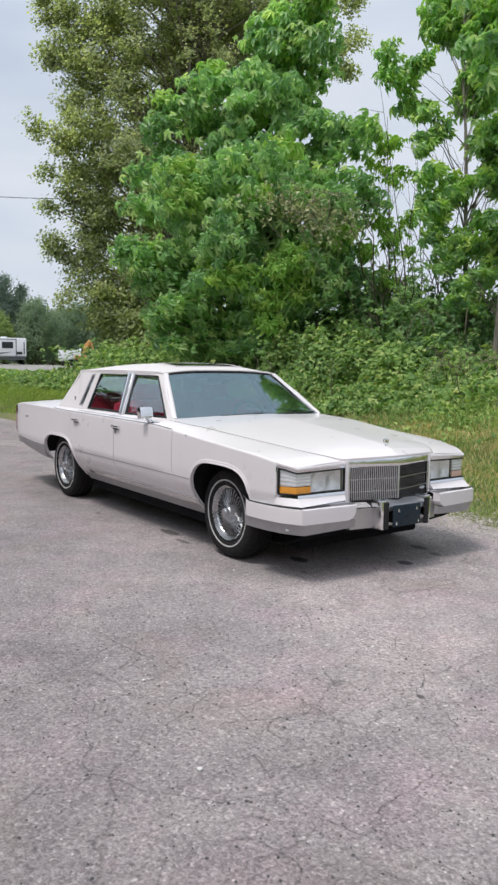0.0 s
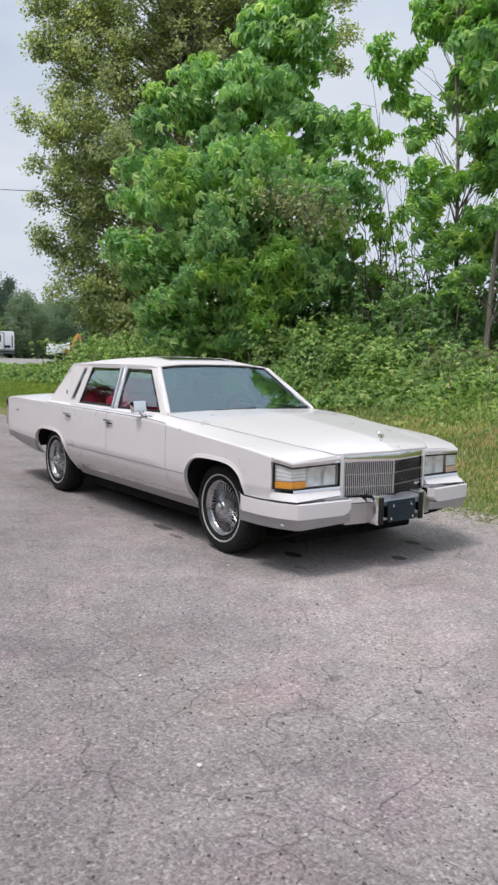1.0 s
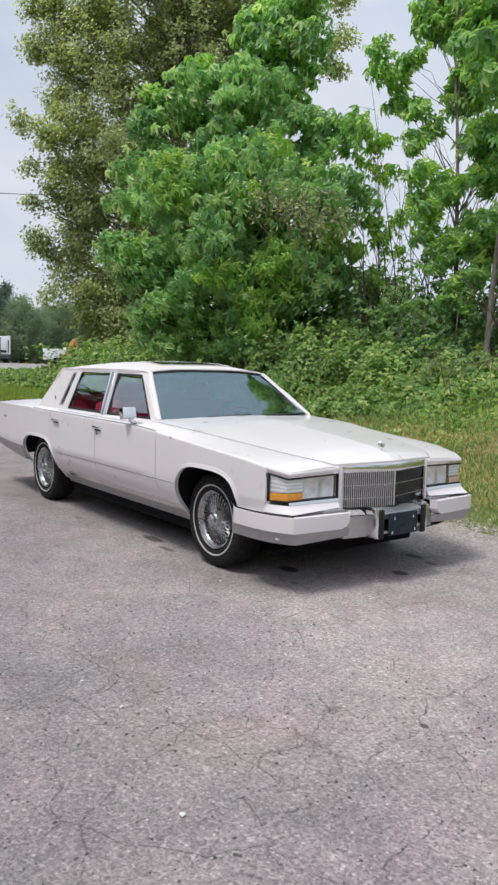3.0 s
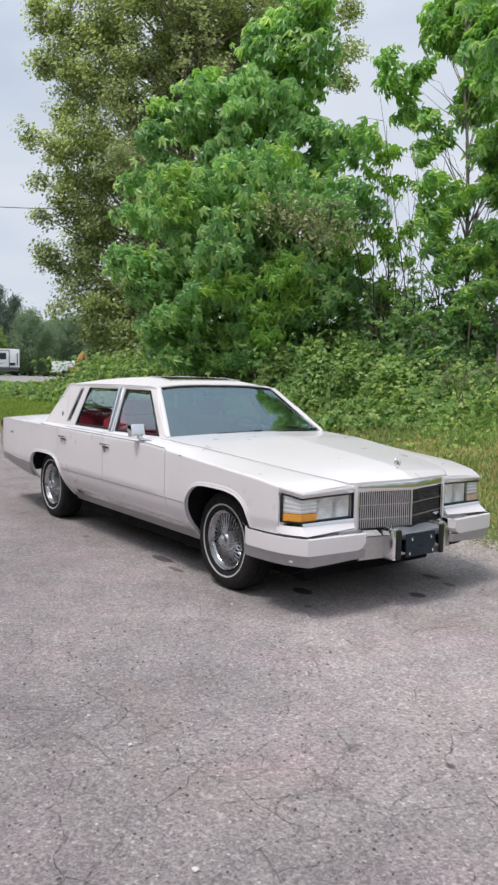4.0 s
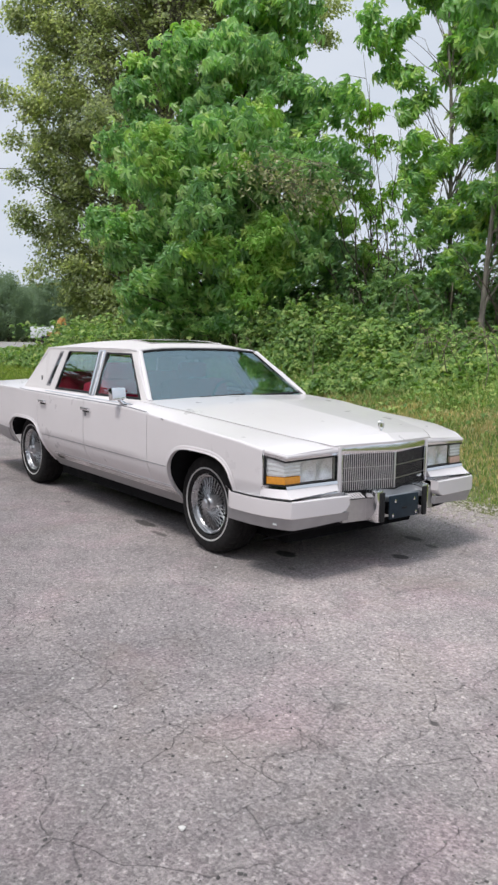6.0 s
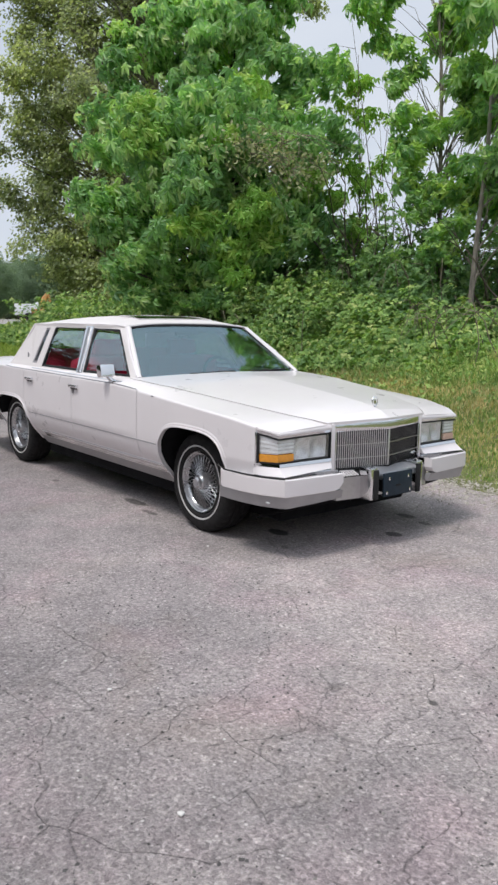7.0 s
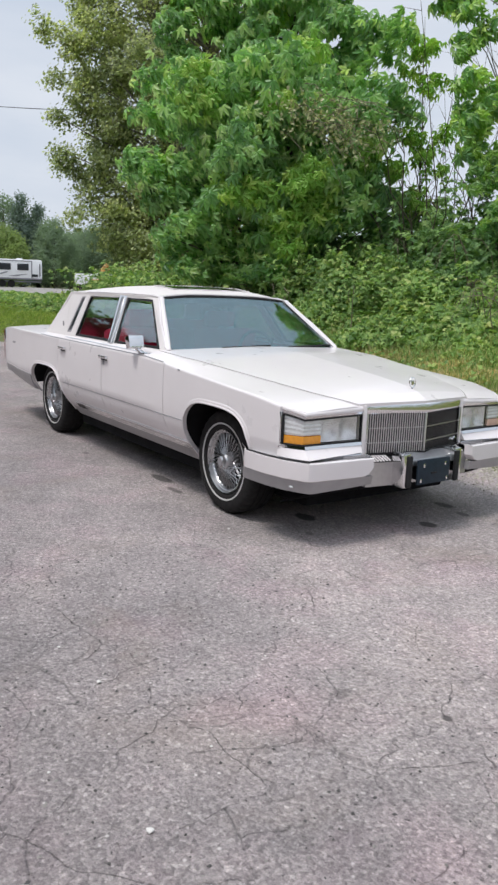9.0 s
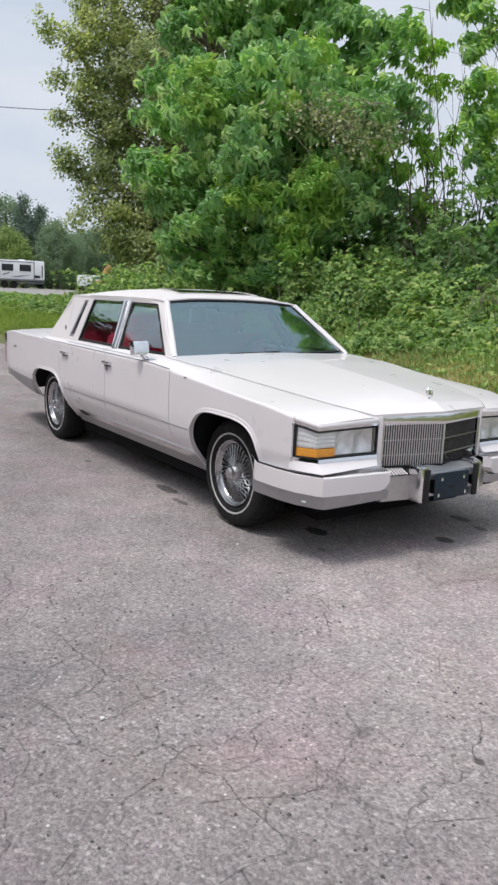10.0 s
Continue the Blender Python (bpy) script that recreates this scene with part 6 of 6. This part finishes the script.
# ---- the distance ----
def far_tree(base, h, w, material, seed, conifer=False, label="hazy green tree far behind the yard", n=330, broad=1.0):
    r = np.random.default_rng(seed)
    tree = thing("far_tree", label, "tree", "far trees", at=base)
    bm = bmesh.new()
    add_tube(bm, [(0, 0, -0.3), (0, 0, h * 0.9)], [w * 0.06, 0.05], 6)
    part("trunk", bm, M_BARK, tree)
    prof = [(0.06, 1.0), (0.35, 0.72), (0.7, 0.36), (1.0, 0.04)] if conifer else [(0.08, 0.6), (0.35, 1.0), (0.65, 0.85), (0.9, 0.45), (1.0, 0.1)]
    c = crown_points((0, 0, 0), n, [(a * h, b * w / 2) for a, b in prof], 0.5, seed, 0.45)
    cc = np.repeat(c, 44, axis=0) + r.normal(0, 0.036 * w + 0.10, (n * 44, 3))
    nr = r.normal(0, 0.25, (len(cc), 3)) + np.array([[0.55, -0.35, 0.6]])
    tm, tr = simple(0.46, 0.2)
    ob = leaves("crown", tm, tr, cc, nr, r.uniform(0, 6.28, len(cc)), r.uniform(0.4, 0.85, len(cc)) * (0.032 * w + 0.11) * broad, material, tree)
    tagged(ob, kind="stuff")
    return tree


def bearing(px_deg, dist, z=1.0):
    """A place at a distance along a compass bearing from the middle of the yard."""
    a = radians(px_deg)
    return (4.2 + dist * math.cos(a), -3.7 + dist * math.sin(a), z)


far_specs = [(159.9, 118, 11.5, 7.5, 0), (161.0, 122, 15.5, 8.0, 1), (162.1, 120, 16.5, 8.5, 1), (163.3, 124, 15.5, 8.5, 0), (164.4, 122, 17.0, 9.0, 1), (165.8, 120, 16.0, 9.0, 0),
             (167.5, 124, 17.0, 9.5, 1), (158.9, 126, 9.5, 8.5, 0), (157.9, 130, 10.5, 8.0, 0), (156.8, 128, 11.5, 8.5, 0), (155.6, 132, 12.0, 9.0, 0), (154.2, 130, 11.0, 9.0, 0),
             (160.4, 140, 11.5, 9.0, 0), (158.3, 145, 12.0, 9.0, 0), (152.5, 128, 11.0, 10.0, 0), (150.5, 132, 12.0, 10.0, 0), (169.5, 122, 15.0, 10.0, 0), (172.0, 124, 14.0, 10.0, 0)]
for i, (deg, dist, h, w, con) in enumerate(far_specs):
    far_tree(bearing(deg, dist), h * (0.78 if con else 0.86), w, M_HAZED_CONIFER if con else M_HAZED_LEAF, 100 + i, bool(con),
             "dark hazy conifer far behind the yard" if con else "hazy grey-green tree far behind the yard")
far_tree(bearing(163.15, 101), 7.2, 5.6, M_FARLIME, 150, False, "bright lime-green young tree beyond the trailer")
# added out of view: a ring of trees, near ones dark for window reflections
for i, deg in enumerate(np.arange(20, 345, 6.5)):
    if not 148 < deg < 174 and not 95 < deg < 149:
        near = 180 < deg < 350
        far_tree(bearing(deg + 2 * math.sin(i * 7.0), (50 if near else 95) + (2 if near else 25) * math.sin(i * 3.3), -2.0 if near else 1.0), (19 if near else 13) + (0.4 if near else 3) * math.sin(i * 5.1), 17 if near else 12, M_RING_LEAF if near else M_HAZED_LEAF, 200 + i, False, "leafy tree added out of view at the yard edge", 84 if near else 36, 2.0)


def build_trailer():
    """A white travel trailer with two dark windows, a framed slide-out and twin wheels."""
    p0, p1 = Vector(bearing(160.75, 84, 1.10)), Vector(bearing(165.8, 84, 1.10))
    mid = (p0 + p1) / 2
    rv = thing("travel_trailer", "white travel trailer with dark windows and grey graphics", "trailer", at=mid)
    rv.rotation_euler = (0, 0, math.atan2(p1.y - p0.y, p1.x - p0.x))
    L = (p1 - p0).length
    # local x runs from the tail (-) to the drawbar (+); the seen side is +y after the turn
    side = 1 if (Matrix.Rotation(rv.rotation_euler.z, 3, "Z") @ Vector((0, 1, 0))).dot(Vector((4, -4, 0)) - mid) > 0 else -1
    part("body", box((0, 0, 1.80), (L, 2.4, 2.00), 0.12), M_RVWHITE, rv)
    part("chassis", box((0, 0, 0.60), (L * 0.98, 2.0, 0.14), 0.02), M_RVGREY, rv)
    f = side * 1.21
    for x in (-L / 2 + 1.88, -L / 2 + 3.62):
        part("window", box((x, f, 2.05), (1.12, 0.05, 0.66), 0.06), M_RVDARK, rv)
    part("window", box((-L / 2 + 6.2, f, 2.1), (0.9, 0.05, 0.5), 0.06), M_RVDARK, rv)
    for x in (-L / 2 + 1.02, -L / 2 + 4.42):
        part("slide_frame", box((x, f, 1.75), (0.10, 0.06, 1.85), 0.01), M_RVGREY, rv)
    for z in (0.86, 2.66):
        part("slide_frame", box((-L / 2 + 2.72, f, z), (3.50, 0.06, 0.08), 0.01), M_RVGREY, rv)
    part("graphic", extrude_poly([Vector((-L / 2 + 1.3, f + side * 0.02, 1.38)), Vector((-L / 2 + 2.6, f + side * 0.02, 1.10)), Vector((-L / 2 + 3.4, f + side * 0.02, 1.12)), Vector((-L / 2 + 2.3, f + side * 0.02, 1.28))], (0, side * 0.01, 0)), M_RVGREY, rv, smooth=False)
    part("graphic", box((-L / 2 + 3.75, f + side * 0.02, 1.42), (0.75, 0.03, 0.10), 0.01, Matrix.Rotation(radians(18), 3, "Y")), M_RVGREY, rv)
    part("graphic", box((-L / 2 + 0.72, f + side * 0.02, 1.22), (0.62, 0.03, 0.26), 0.05), M_RVDARK, rv)
    part("ladder", box((-L / 2 + 0.22, f + side * 0.02, 1.75), (0.09, 0.05, 1.30), 0.02), M_RVDARK, rv)
    part("skirt", box((0, f, 0.86), (L, 0.05, 0.16), 0.01), M_RVGREY, rv)
    for x in (-L / 2 + 3.05, -L / 2 + 3.95):
        for s in (-1, 1):
            part("wheel", lathe([(0.0, -0.11), (0.20, -0.11), (0.24, -0.13), (0.36, -0.12), (0.38, 0.0), (0.36, 0.12), (0.0, 0.12)], (x, s * 1.02, 0.36), 20, False), M_TYRE, rv)
    part("roof_vent", box((-L * 0.2, 0, 2.86), (0.6, 0.6, 0.14), 0.03), M_RVWHITE, rv)


build_trailer()


def build_far_machines():
    van = thing("box_van", "white van body far beyond the brambles", "van", at=bearing(158.1, 96, 1.0))
    van.rotation_euler = (0, 0, radians(68))
    part("cargo_box", box((0.6, 0, 1.25), (2.4, 2.0, 1.35), 0.08), M_RVWHITE, van)
    part("cab", box((2.5, 0, 1.25), (1.4, 1.9, 1.7), 0.18), M_RVWHITE, van)
    part("cab_window", box((2.6, 0.0, 1.75), (0.9, 1.94, 0.4), 0.05), M_RVDARK, van)
    for x in (0.0, 2.4):
        for s in (-1, 1):
            part("wheel", lathe([(0.0, -0.1), (0.3, -0.1), (0.36, 0.0), (0.3, 0.1), (0.0, 0.1)], (x, s * 0.9, 0.36), 16, False), M_TYRE, van)
    dig = thing("excavator", "orange excavator with a raised arm beyond the brambles", "excavator", at=bearing(156.75, 84, 1.0))
    dig.rotation_euler = (0, 0, radians(60))
    part("house", box((-0.1, 0, 0.95), (1.3, 1.5, 0.5), 0.12), M_ORANGE, dig)
    part("cab", box((0.35, 0.45, 1.5), (0.9, 0.8, 0.8), 0.1), M_RVDARK, dig)
    for s in (-1, 1):
        part("track", box((-0.2, s * 0.75, 0.42), (2.4, 0.42, 0.72), 0.2), M_TYRE, dig)
    part("boom", tube([(0.2, 0, 1.3), (0.55, 0, 2.3), (0.9, 0, 2.85)], [0.26, 0.28, 0.16], 6), M_ORANGE, dig)
    part("stick", tube([(0.9, 0, 2.85), (1.15, 0, 1.9)], [0.15, 0.12], 6), M_ORANGE, dig)
    part("bucket", box((1.15, 0, 1.6), (0.5, 0.6, 0.6), 0.1), M_RVGREY, dig)


build_far_machines()

# overhead cable made fast to the poplar's trunk
a, b = Vector(bearing(171.0, 46, 10.85)), Vector((-18.5, 10.25, 7.2))
cable = part("overhead_cable", tube([a.lerp(b, t) - Vector((0, 0, 0.35 * math.sin(math.pi * t))) for t in spread(-0.5, 1.0, 24)], 0.016, 5), M_CABLE)
tagged(cable, "thin black overhead cable running in to the poplar", "cable")
